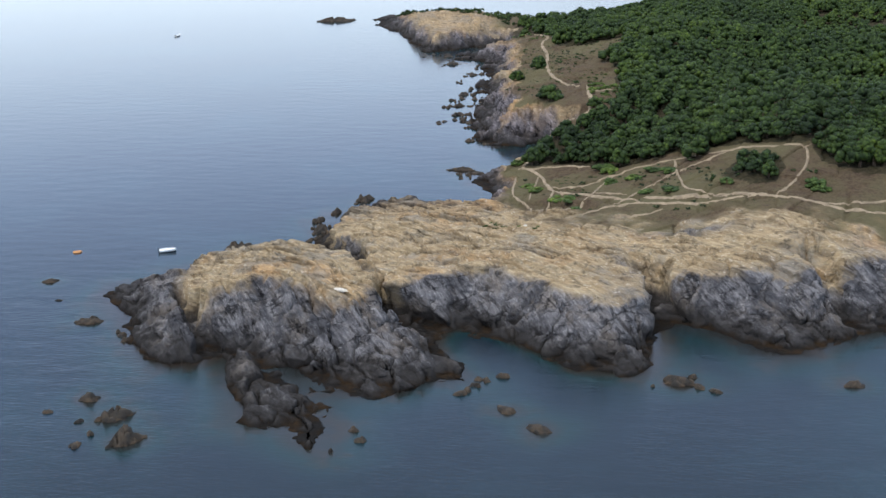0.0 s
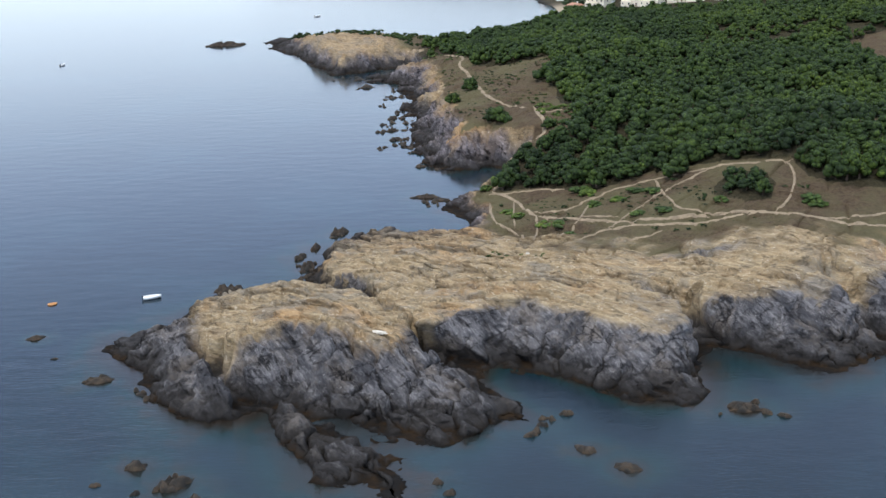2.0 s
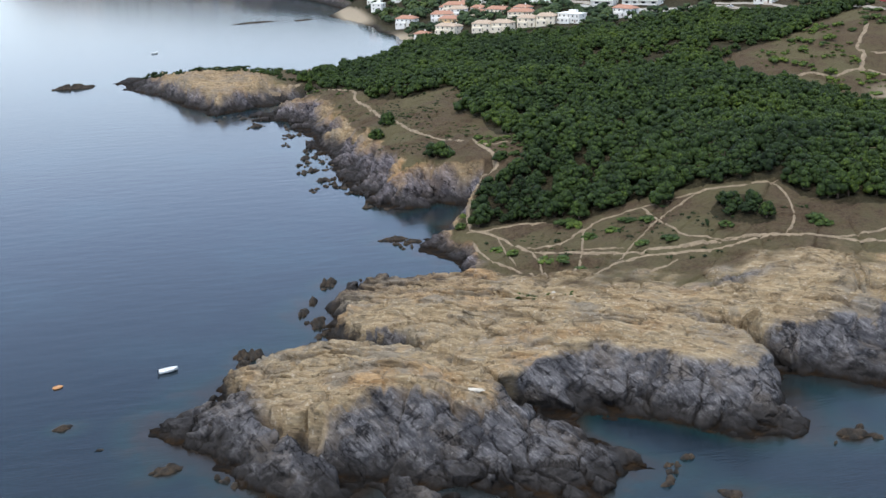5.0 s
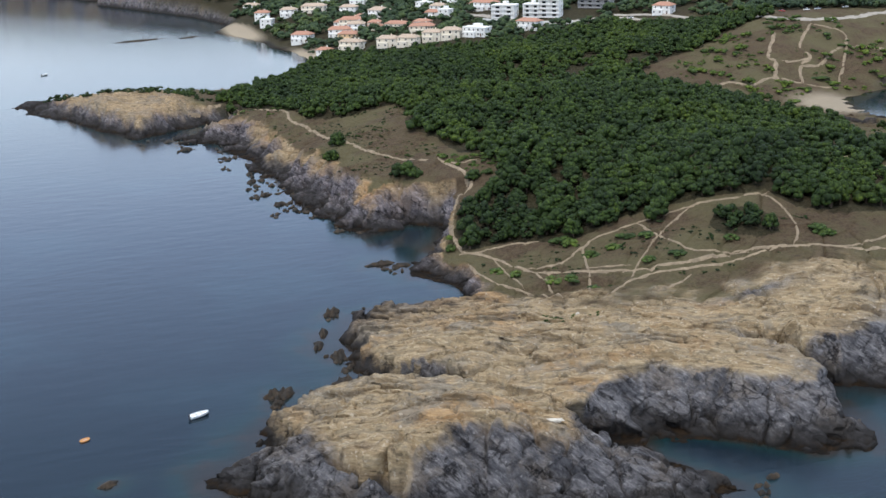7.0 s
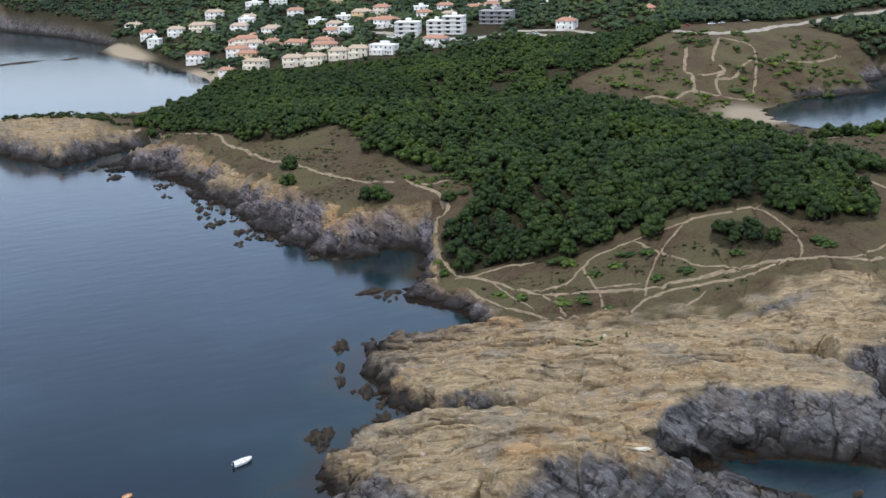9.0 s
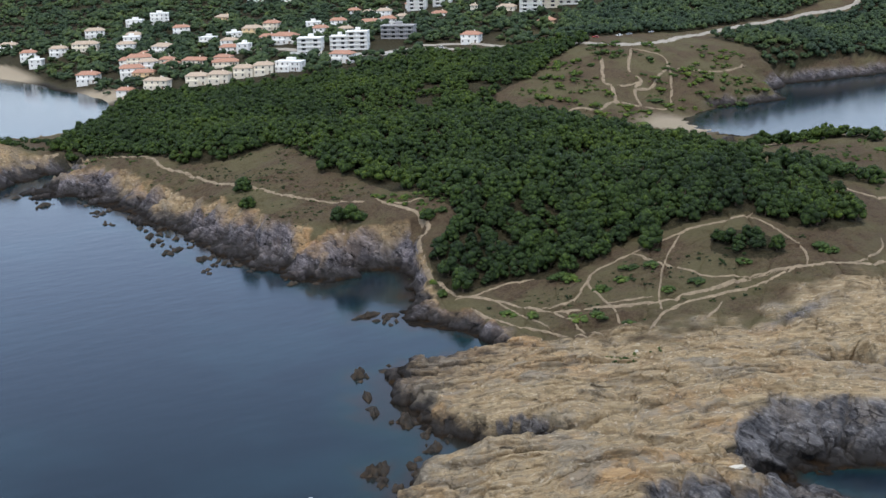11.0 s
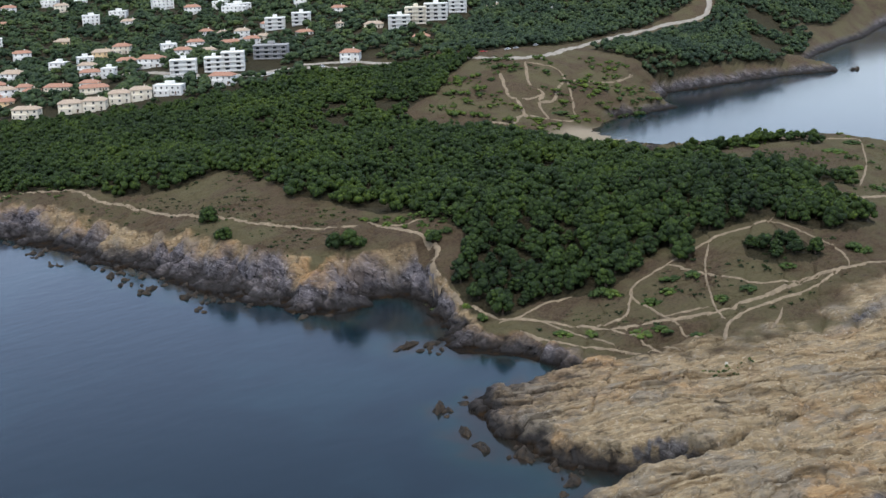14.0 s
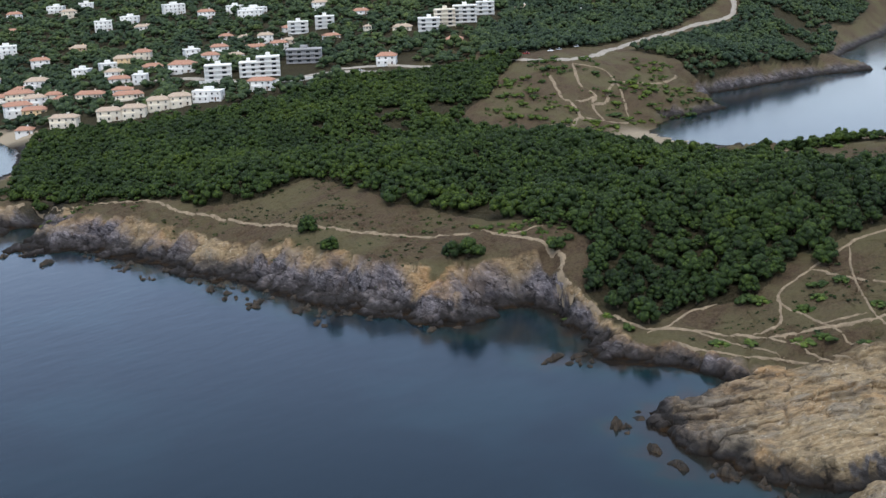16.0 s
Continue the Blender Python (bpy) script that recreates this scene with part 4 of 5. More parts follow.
def crown_arrays(rng, lobes, tufts, flat=0.75, size=0.26, small=1.0):
    """Leaf clumps and upward tufts of one crown about 1 wide, standing on z = 0."""
    verts, faces = [], []
    centres = []
    lean = rng.uniform(-0.08, 0.08, 2)
    for i in range(lobes):
        a, r = rng.uniform(0, 6.28), 0.40 * math.sqrt(rng.random())
        top = 1 - (r / 0.46) ** 2
        c = np.array([r * math.cos(a) + lean[0] * top, r * math.sin(a) + lean[1] * top, 0.14 + flat * (0.10 + 0.74 * top * (rng.uniform(0.35, 1.0) if i % 3 else 1.0))])
        k = rng.uniform(0.13, 0.23) * small * (1.0 if r > 0.15 else 1.1)
        centres.append((c, k))
        base = len(verts)
        for v in ICO:
            verts.append(c + np.array(v) * k * rng.uniform(0.66, 1.3) * np.array([1.05, 1.05, 0.95]))
        faces += [tuple(base + q for q in f) for f in ICO_FACES]
    for i in range(tufts):
        c, k = centres[int(rng.integers(len(centres)))]
        n = rng.normal(size=3)
        n[2] = abs(n[2]) * 1.1 - 0.1
        n /= np.linalg.norm(n)
        p = c + n * k * rng.uniform(0.85, 1.1)
        t1 = np.cross(n, rng.normal(size=3))
        t1 /= np.linalg.norm(t1) + 1e-6
        e = size * rng.uniform(0.25, 0.55)
        up = n * 0.6 + np.array([0, 0, 0.8])
        base = len(verts)
        verts += [p - t1 * e * 0.45, p + t1 * e * 0.45, p + up * e + t1 * e * rng.uniform(-0.3, 0.3)]
        faces.append((base, base + 1, base + 2))
    return np.array(verts), np.array(faces)


def trunk_arrays(sides=6, top=0.75):
    verts, faces = [], []
    rings = ((0, 0.05, 0, 0), (0.3, 0.036, 0.02, 0.01), (top, 0.012, 0.0, 0.03))
    for z, r, ox, oy in rings:
        verts += [(ox + r * math.cos(k * 2 * math.pi / sides), oy + r * math.sin(k * 2 * math.pi / sides), z) for k in range(sides)]
    for ring in range(2):
        for k in range(sides):
            a, b = ring * sides + k, ring * sides + (k + 1) % sides
            faces += [(a, b, b + sides), (a, b + sides, a + sides)]
    # limbs
    for k in range(4):
        a = k * 1.7 + 0.4
        z = 0.28 + 0.09 * k
        tip = (0.28 * math.cos(a), 0.28 * math.sin(a), z + 0.2)
        base = len(verts)
        for px, py, pz, r in ((0.01, 0.01, z, 0.018), (*tip, 0.006)):
            verts += [(px + r * math.cos(q * 2.09), py + r * math.sin(q * 2.09), pz + r * math.sin(q * 2.09) * 0.5) for q in range(3)]
        for q in range(3):
            faces += [(base + q, base + (q + 1) % 3, base + 3 + (q + 1) % 3), (base + q, base + 3 + (q + 1) % 3, base + 3 + q)]
    return np.array(verts), np.array(faces)


def scatter(outlines, spacing, seed, keep):
    """Places on a shaken grid inside the outlines; keep(x, y, rng) says which stay."""
    rng = np.random.default_rng(seed)
    lo = np.min([np.min(o, 0) for o in outlines], 0)
    hi = np.max([np.max(o, 0) for o in outlines], 0)
    gx, gy = np.meshgrid(np.arange(lo[0], hi[0], spacing), np.arange(lo[1], hi[1], spacing * 0.87))
    gx = gx + (np.arange(gx.shape[0]) % 2)[:, None] * spacing / 2
    x = (gx + rng.uniform(-0.42, 0.42, gx.shape) * spacing).ravel()
    y = (gy + rng.uniform(-0.42, 0.42, gy.shape) * spacing).ravel()
    ok = within(x, y, *outlines)
    x, y = x[ok], y[ok]
    ok = keep(x, y, rng)
    return x[ok], y[ok]


def planted(name, x, y, width, tall, kinds, mats, seed, label, category, turn_z=None):
    """One joined mesh of many plants, each a turned and scaled kind."""
    rng = np.random.default_rng(seed)
    z = land(x, y)[0]
    pick = rng.integers(len(kinds), size=len(x))
    turn = rng.uniform(0, 6.28, len(x))
    vs, fs, base = [], [], 0
    for k, (kv, kf) in enumerate(kinds):
        at = np.where(pick == k)[0]
        c, s = np.cos(turn[at])[:, None], np.sin(turn[at])[:, None]
        w, t = width[at][:, None], tall[at][:, None]
        vx = (kv[None, :, 0] * c - kv[None, :, 1] * s) * w + x[at][:, None]
        vy = (kv[None, :, 0] * s + kv[None, :, 1] * c) * w + y[at][:, None]
        vz = kv[None, :, 2] * t + z[at][:, None] - 0.1
        vs.append(np.stack([vx, vy, vz], 2).reshape(-1, 3))
        fs.append((kf[None] + (np.arange(len(at)) * len(kv))[:, None, None] + base).reshape(-1, 3))
        base += len(at) * len(kv)
    me = big_mesh(name, np.concatenate(vs), np.concatenate(fs))
    me.materials.append(mats)
    return tagged(new(name, me), label, category, kind="stuff")


rng = np.random.default_rng(5)
NEAR_KINDS = [crown_arrays(rng, 30, 640, size=0.085, small=0.82) for _ in range(6)]
MID_KINDS = [crown_arrays(rng, 14, 120, size=0.11, small=0.95) for _ in range(7)]
FAR_KINDS = [crown_arrays(rng, 8, 30, size=0.16, small=1.1) for _ in range(5)]
SHRUB_KINDS = [crown_arrays(rng, 22, 260, flat=0.5, size=0.10, small=0.8) for _ in range(4)]
TRUNK = trunk_arrays()


def thin(x, y, r):
    gaps = layers(x / 38, y / 38, 131, 3)
    return (gaps > -1.0) & (near_path(x, y) > 2.6)


wx, wy = scatter([WOOD_WEST, WOOD_EAST, GROVE_A, GROVE_B, GROVE_C, GROVE_D], 5.7, 7, thin)
front = np.argsort(np.hypot(wx + 140, wy - 180))[:300]
rest = np.setdiff1d(np.arange(len(wx)), front)
rng = np.random.default_rng(8)
w = rng.uniform(4.6, 8.4, len(wx)) * (1 + 0.2 * layers(wx / 30, wy / 30, 141, 2))
t = w * rng.uniform(0.75, 1.1, len(wx))
planted("pine_wood", wx[rest], wy[rest], w[rest], t[rest], MID_KINDS, PINE, 9, "dense dark green stone pine wood on the hill", "pine wood")

pines = []
for kv, kf in NEAR_KINDS:
    tree = thing("pine_tree", Matrix(), "dark green bushy pine at the edge of the wood", "tree", "pines of the headland wood")
    for name, (v, f), mat in (("trunk", TRUNK, BARK), ("crown", (kv, kf), PINE)):
        me = big_mesh(name, v, f)
        me.materials.append(mat)
        ob = new(name, me)
        ob.parent = tree
    pines.append([tree, False])
zs = land(wx[front], wy[front])[0]
for n, i in enumerate(front):
    entry = pines[n % len(pines)]
    m = pose(wx[i], wy[i], zs[n] - 0.1, 0, 0, rng.uniform(0, 360)) @ Matrix.Diagonal((w[i], w[i], t[i], 1))
    if entry[1]:
        ob = copy_thing(entry[0], Matrix())
        ob.matrix_basis = m
    else:
        entry[0].matrix_basis, entry[1] = m, True

hx, hy = scatter([WOOD_ROAD, WOOD_RISE, WOOD_FAR], 6.8, 17, lambda x, y, r: (layers(x / 45, y / 45, 151, 3) > -0.5) & (near_path(x, y) > 6))
rng = np.random.default_rng(18)
w = rng.uniform(6, 9.5, len(hx))
planted("hill_wood", hx, hy, w, w * 0.9, FAR_KINDS, HAZED_PINE, 19, "dark green pines on the slopes beside the road", "pine wood")


# ---- shrubs ----
def shrub_group(rows, label, group):
    rng = np.random.default_rng(23)
    first = [None] * len(SHRUB_KINDS)
    for n, (x, y, wide, tall) in enumerate(rows):
        k = n % len(SHRUB_KINDS)
        m = pose(x, y, height(x, y) - 0.35 * tall, 0, 0, rng.uniform(0, 360)) @ Matrix.Diagonal((wide, wide * rng.uniform(0.6, 0.85), tall * 1.5, 1))
        if first[k] is None:
            me = big_mesh("shrub", *SHRUB_KINDS[k])
            me.materials.append(SCRUB)
            first[k] = tagged(new("shrub", me), label, "shrub", group)
            first[k].matrix_basis = m
        else:
            ob = copy_thing(first[k], Matrix())
            ob.matrix_basis = m


HEADLAND_SHRUBS = [(24.9, 386.7, 7, 1.9), (26.6, 378.9, 6.5, 1.8), (33.5, 366, 8.5, 2.2), (36, 361.5, 7, 2), (36.8, 350.6, 6, 1.6), (63, 373.5, 8, 2.4), (67.2, 368.4, 7, 2.2),
    (50.1, 371.9, 7, 2.8), (57, 370.6, 6.5, 2.2), (58.3, 354.1, 6.5, 1.9), (64.8, 349.7, 6.5, 1.8), (102.3, 332.5, 7.5, 3), (103.1, 329.2, 6, 2.4), (80.5, 343.9, 6, 2.2),
    (54.1, 456.3, 6, 3.5), (58.3, 453.5, 5, 2.6), (54.5, 475.6, 5, 2), (49.1, 389.6, 9, 3.5), (50.8, 386.7, 8, 3.2)]
COAST_SHRUBS = [(34.2, 440.4, 6, 2.4), (22, 413.1, 6, 2.6), (36.9, 444.8, 5, 2.2), (26.3, 421.7, 4, 1.8), (57.7, 462.1, 4, 1.8), (62.3, 458, 4, 1.4), (57.3, 489, 4.5, 1.4), (59.4, 474, 5, 1.6),
    (210.7, 387.1, 10, 2.2), (205.3, 359.2, 9, 2.6), (253.6, 395.8, 12, 2.4), (261.2, 433.9, 8, 2.4), (230.9, 377, 8, 2.2), (276.9, 395, 9, 2.2), (306.1, 566.5, 11, 1.6), (346.5, 590.7, 12, 2)]
shrub_group(HEADLAND_SHRUBS, "low bright green spreading shrub on bare earth", "shrubs on the headland meadow")
shrub_group(COAST_SHRUBS, "rounded green shrub beside a footpath", "shrubs along the coast path")
LONE = [(37.1, 546.5, 6.5, 5.0), (26.7, 527.5, 5.5, 4.2), (38.5, 478.4, 8, 5.5), (35.8, 483, 6, 4.5), (52.7, 453.9, 5.0, 3.6), (77.1, 375.6, 8, 6.0)]
for n, (x, y, wide, tall) in enumerate(LONE):
    ob = copy_thing(pines[n % len(pines)][0], Matrix())
    ob.matrix_basis = pose(x, y, height(x, y) - 0.25 * tall, 0, 0, 50 * n) @ Matrix.Diagonal((wide * 1.25, wide * 1.25, tall * 1.5, 1))
    tagged(ob, "single round dark green tree on open grass", "tree", "single trees on the cliff top")

MEADOW_WEST = [(19, 496.2), (59.3, 489), (68.7, 521.5), (80, 579.4), (52.2, 600.6), (42.7, 636), (27.6, 609.7), (21.5, 561.2)]
MEADOW_HEAD = [(19.1, 398.9), (29.5, 350.1), (60.9, 336.8), (98.7, 322.2), (105.8, 343), (77.1, 372.7), (43.8, 390.9)]
MEADOW_HILL = [(170.4, 442.8), (177.4, 370.1), (215.2, 346.6), (303.2, 382.6), (312.8, 467.8), (271.3, 479.8)]
MEADOW_BAY = [(253.3, 605), (304.1, 661.3), (384, 660.4), (454.6, 615), (466.9, 587.6), (424.5, 564.6), (343.9, 574.7), (295.4, 571)]
CAPE_TOP = [(-43.7, 817.1), (-32.2, 785.4), (-6.3, 754.4), (19.4, 732.5), (37, 713.4), (54.9, 750.5), (25.8, 791.8), (-14.5, 791)]


def tufts(name, outlines, spacing, seed, low, high, keep, label, mat=SCRUB):
    x, y = scatter(outlines, spacing, seed, lambda a, b, r: (layers(a / 12, b / 12, seed, 3) > keep) & (near_path(a, b) > 1.3))
    r = np.random.default_rng(seed)
    wide = r.uniform(low, high, len(x)) * (0.5 + r.random(len(x)))
    planted(name, x, y, wide, wide * 0.6, [crown_arrays(r, 5, 24, 0.5) for _ in range(4)], mat, seed, label, "scrub")


tufts("meadow_scrub", [MEADOW_WEST, MEADOW_HEAD], 3.1, 201, 0.6, 2.0, 0.2, "small scattered dull green scrub on brown grassland", PINE)
tufts("groove_scrub", [[(8, 333), (14, 326), (26, 325), (24, 333), (12, 338)]], 1.7, 251, 0.5, 1.4, 0.1, "low green tufts in a damp groove of the rock")
tufts("hill_scrub", [MEADOW_HILL], 5.0, 211, 0.8, 3.2, 0.2, "low green scrub on the bare hill")
tufts("bay_scrub", [MEADOW_BAY], 5.5, 221, 2.0, 6.5, 0.08, "green scrub between sandy tracks")
tufts("cape_scrub", [CAPE_TOP], 3.6, 231, 2.2, 4.5, -0.4, "low dark green scrub along the cape", PINE)
tufts("slope_scrub", [[(36, 640), (60, 620), (62, 690), (40, 712), (26, 690)], [(55, 490), (66, 470), (64, 446), (52, 455)]], 3.4, 241, 1.2, 3.4, -0.1, "grey-green scrub at the foot of the wood")

# ---- village ----
VILLAGE_WOOD = [(161.6, 859.1), (203.2, 824.7), (264.8, 787.3), (352.1, 758.4), (405.3, 700.9), (510.1, 781.1), (608, 850.9), (772, 909), (709.8, 1161.4), (611.5, 1387.7), (304.6, 1464.3),
    (183.1, 1148.4), (171.9, 1011.4)]
WHITE = plain("white_render", (0.80, 0.78, 0.74), 0.85, 0, 0.8, 0.12)
CREAM = plain("cream_render", (0.77, 0.69, 0.56), 0.85, 0, 0.8, 0.15)
OCHRE = plain("ochre_render", (0.72, 0.54, 0.32), 0.85, 0, 0.8, 0.15)
GREY_WALL = plain("grey_render", (0.34, 0.33, 0.33), 0.85, 0, 0.8, 0.2)
TILES = plain("clay_tiles", (0.47, 0.25, 0.17), 0.85, 0, 1.6, 0.4)
PALE_TILES = plain("weathered_tiles", (0.52, 0.40, 0.30), 0.85, 0, 1.6, 0.4)
FLAT_ROOF = plain("flat_roof", (0.62, 0.60, 0.56), 0.9, 0, 0.6, 0.25)
GLASS = plain("dark_glass", (0.02, 0.025, 0.03), 0.15, 0, 1.0, 0.3)
SHUTTER = plain("wood_door", (0.16, 0.09, 0.05), 0.7, 0, 3.0, 0.3)
WALLS = {"w": (WHITE, "white"), "c": (CREAM, "cream"), "o": (OCHRE, "ochre"), "g": (GREY_WALL, "grey")}
bm = box(bmesh.new(), -0.52, 0.52, -0.07, 0.05, 0.08, 1.22)
PANE = bpy.data.meshes.new("pane")
bm.to_mesh(PANE)
bm.free()
PANE.materials.append(GLASS)
bm = bmesh.new()
for x0, x1, z0, z1 in ((-0.62, 0.62, -0.02, 0.078), (-0.62, 0.62, 1.222, 1.32), (-0.62, -0.522, 0.08, 1.22), (0.522, 0.62, 0.08, 1.22)):
    box(bm, x0, x1, -0.1, 0.05, z0, z1)
FRAME = bpy.data.meshes.new("window")
bm.to_mesh(FRAME)
bm.free()
FRAME.materials.append(plain("window_paint", (0.55, 0.52, 0.47), 0.7, 0, 3.0, 0.15))


def window(parent, x, y, z, turn, wide=1.0, tall=1.0):
    ob = new("window", FRAME)
    ob.parent = parent
    pane = new("pane", PANE)
    pane.parent = ob
    ob.matrix_basis = pose(x, y, z, 0, 0, turn) @ Matrix.Diagonal((wide, 1, tall, 1))


def house(x, y, wide, deep, storeys, roof, wall, turn):
    """A villa: rendered walls, a pitched tiled or a flat roof, windows on the long and short sides."""
    zs = [height(x + a, y + b) for a in (-wide / 3, wide / 3) for b in (-deep / 3, deep / 3)]
    z0, tall = sum(zs) / 4, storeys * 2.9
    mat, colour = WALLS[wall]
    what = {"t": "red clay tiled roof", "p": "weathered tiled roof", "f": "flat terrace roof"}[roof]
    h = thing("house", pose(x, y, z0, 0, 0, turn), f"{colour} rendered house with a {what} among trees", "house", "houses of the village")
    w2, d2 = wide / 2, deep / 2
    bm = box(bmesh.new(), -w2, w2, -d2, d2, -4, tall)
    if wide > 11:
        box(bm, -w2 + 0.8, w2 * 0.2, -d2 - 2.2, -d2 - 0.002, -4, tall - 2.7)
    part("wall", bm, mat, h)
    bm = bmesh.new()
    if roof == "f":
        box(bm, -w2 - 0.3, w2 + 0.3, -d2 - 0.3, d2 + 0.3, tall, tall + 0.35)
        box(bm, -w2 * 0.3, w2 * 0.35, -d2 * 0.1, d2 * 0.6, tall + 0.35, tall + 2.3)
        part("roof", bm, FLAT_ROOF if wall == "g" else mat, h)
    else:
        o, rise = 0.5, 0.22 * deep
        a = [(-w2 - o, -d2 - o, tall), (w2 + o, -d2 - o, tall), (w2 + o, d2 + o, tall), (-w2 - o, d2 + o, tall), (-w2 + d2 * 0.6, 0, tall + rise), (w2 - d2 * 0.6, 0, tall + rise)]
        a += [(p[0], p[1], p[2] - 0.25) for p in a[:4]]
        v = [bm.verts.new(p) for p in a]
        for f in ((0, 1, 5, 4), (1, 2, 5), (2, 3, 4, 5), (3, 0, 4), (9, 8, 7, 6), (0, 6, 7, 1), (1, 7, 8, 2), (2, 8, 9, 3), (3, 9, 6, 0)):
            bm.faces.new([v[i] for i in f])
        part("roof", bm, TILES if roof == "t" else PALE_TILES, h)
        part("chimney", box(bmesh.new(), w2 * 0.3, w2 * 0.3 + 0.7, -0.3, 0.4, tall + rise * 0.4, tall + rise + 0.9), mat, h)
    n = max(2, int(wide / 3.6))
    for s in range(storeys):
        for k in range(n):
            window(h, -w2 + wide * (k + 0.5) / n, -d2 - (2.2 if wide > 11 and s < storeys - 1 and k < n * 0.55 else 0), s * 2.9 + 0.9, 0, 1.1 if k % 2 else 0.8)
        for sx in (-1, 1):
            window(h, sx * w2, 0, s * 2.9 + 0.9, 90, 0.9)
    part("door", box(bmesh.new(), w2 * 0.55, w2 * 0.55 + 1.0, -d2 - 0.07, -d2 + 0.05, 0, 2.1), SHUTTER, h, "dark wooden front door")
    return h


def apartments(x, y, wide, deep, storeys, wall, turn):
    """A block with a recessed dark front behind each row of balconies."""
    z0, tall = height(x, y), storeys * 3.0
    mat, colour = WALLS[wall]
    b = thing("apartment_block", pose(x, y, z0, 0, 0, turn), f"{colour} apartment block with rows of balconies and a flat roof", "apartment block", "blocks of the village")
    w2, d2 = wide / 2, deep / 2
    part("wall", box(bmesh.new(), -w2, w2, -d2 + 1.4, d2, -4, tall), mat, b)
    part("roof", box(bmesh.new(), -w2 - 0.2, w2 + 0.2, -d2, d2 + 0.2, tall, tall + 0.5), mat, b)
    part("stair_head", box(bmesh.new(), -w2 * 0.2, w2 * 0.2, 0, d2 * 0.7, tall + 0.5, tall + 2.6), mat, b)
    bays = max(2, int(wide / 6))
    for s in range(storeys):
        bm = box(bmesh.new(), -w2, w2, -d2, -d2 + 1.398, s * 3.0 - 0.15, s * 3.0 + 0.1)
        box(bm, -w2, w2, -d2 - 0.12, -d2 - 0.002, s * 3.0 - 0.15, s * 3.0 + 1.0)
        part("balcony", bm, mat, b)
        for k in range(bays):
            window(b, -w2 + wide * (k + 0.5) / bays, -d2 + 1.4, s * 3.0 + 0.2, 0, 2.6 if wide > 14 else 2.0, 1.7)
        for sx in (-1, 1):
            window(b, sx * w2, d2 * 0.4, s * 3.0 + 0.9, 90)
    for k in range(bays + 1):
        cx = -w2 + (wide - 0.3) * k / bays
        part("pier", box(bmesh.new(), cx, cx + 0.3, -d2 + 0.002, -d2 + 1.396, -1, tall - 0.002), mat, b)
    return b


# x, y, width, depth, storeys, roof, wall
SHORE_STREET = [(175.7, 860.4, 16, 8, 2, "p", "c"), (196.5, 845.5, 14, 9, 2, "p", "c"), (207.3, 835.9, 14, 9, 2, "p", "c"), (225.1, 834.5, 13, 9, 2, "p", "c"), (235.9, 827.1, 13, 9, 2, "p", "c"),
    (250.8, 817.8, 18, 9, 2, "f", "w"), (285.3, 806.2, 16, 9, 2, "t", "w"), (236.8, 875.2, 18, 9, 1, "t", "c"), (232.2, 906, 18, 9, 1, "t", "c"), (268.2, 899.2, 9, 8, 2, "f", "w")]
BAY_HOUSES = [(197.8, 935.8, 17, 10, 2, "t", "w"), (178.4, 964.2, 15, 10, 2, "t", "w"), (217.7, 960.9, 18, 10, 2, "t", "c"), (228.4, 939.6, 10, 8, 1, "t", "c"), (197.8, 918.8, 15, 9, 1, "t", "o"),
    (254.5, 990.5, 15, 11, 2, "p", "w"), (272, 925.2, 14, 9, 1, "t", "w"), (187.3, 1083.4, 12, 9, 2, "t", "w"), (183.2, 1060.1, 10, 8, 2, "f", "w"), (205.4, 1068, 13, 9, 2, "p", "w"), (227.8, 1066.9, 20, 10, 2, "p", "c")]
UPPER_STREET = [(299.4, 892, 17, 11, 2, "t", "w"), (323.5, 950, 14, 10, 1, "t", "w"), (346.2, 1007.2, 16, 10, 2, "p", "o"), (370.3, 1014.1, 13, 10, 2, "t", "c"), (376.9, 1097.3, 15, 10, 1, "p", "o"),
    (335.3, 1138.6, 16, 11, 3, "f", "w"), (314.1, 1144.7, 14, 10, 2, "f", "w"), (275.1, 1075.7, 13, 9, 2, "p", "w"), (383.8, 973.8, 12, 9, 2, "f", "w"), (395, 954.7, 13, 9, 2, "t", "w"), (406.2, 927.5, 16, 9, 1, "t", "w")]
HILL_STREET = [(434.3, 943.5, 12, 9, 2, "p", "w"), (401.4, 898.4, 12, 9, 2, "t", "w"), (427.5, 912.4, 10, 8, 1, "p", "c"), (438.7, 879.2, 12, 8, 1, "t", "w"), (453.4, 855.7, 5, 5, 2, "p", "c"), (378.1, 778.6, 13, 10, 2, "t", "w"),
    (466.6, 832.5, 14, 9, 1, "p", "c"), (445.9, 770.3, 12, 9, 1, "t", "o"), (445, 997.7, 10, 9, 1, "t", "w"), (442.1, 974.6, 9, 8, 1, "p", "w"), (445.2, 1150.2, 15, 10, 3, "f", "w")]
TOP_STREET = [(481.5, 1157, 16, 10, 2, "f", "w"), (460.5, 1115, 16, 9, 1, "p", "w"), (405.5, 1223.5, 14, 9, 1, "t", "c"), (519.3, 1041.5, 22, 10, 2, "f", "w"), (552.6, 781.1, 14, 9, 1, "p", "w"), (578.5, 742.8, 14, 9, 1, "f", "w"),
    (267.1, 1064.7, 13, 9, 2, "f", "w"), (200.1, 1149.6, 14, 9, 1, "p", "w"), (266.8, 1127.9, 16, 10, 2, "p", "w"), (317.5, 1071.5, 14, 9, 2, "t", "w"), (324.1, 1000.2, 12, 9, 2, "f", "w")]
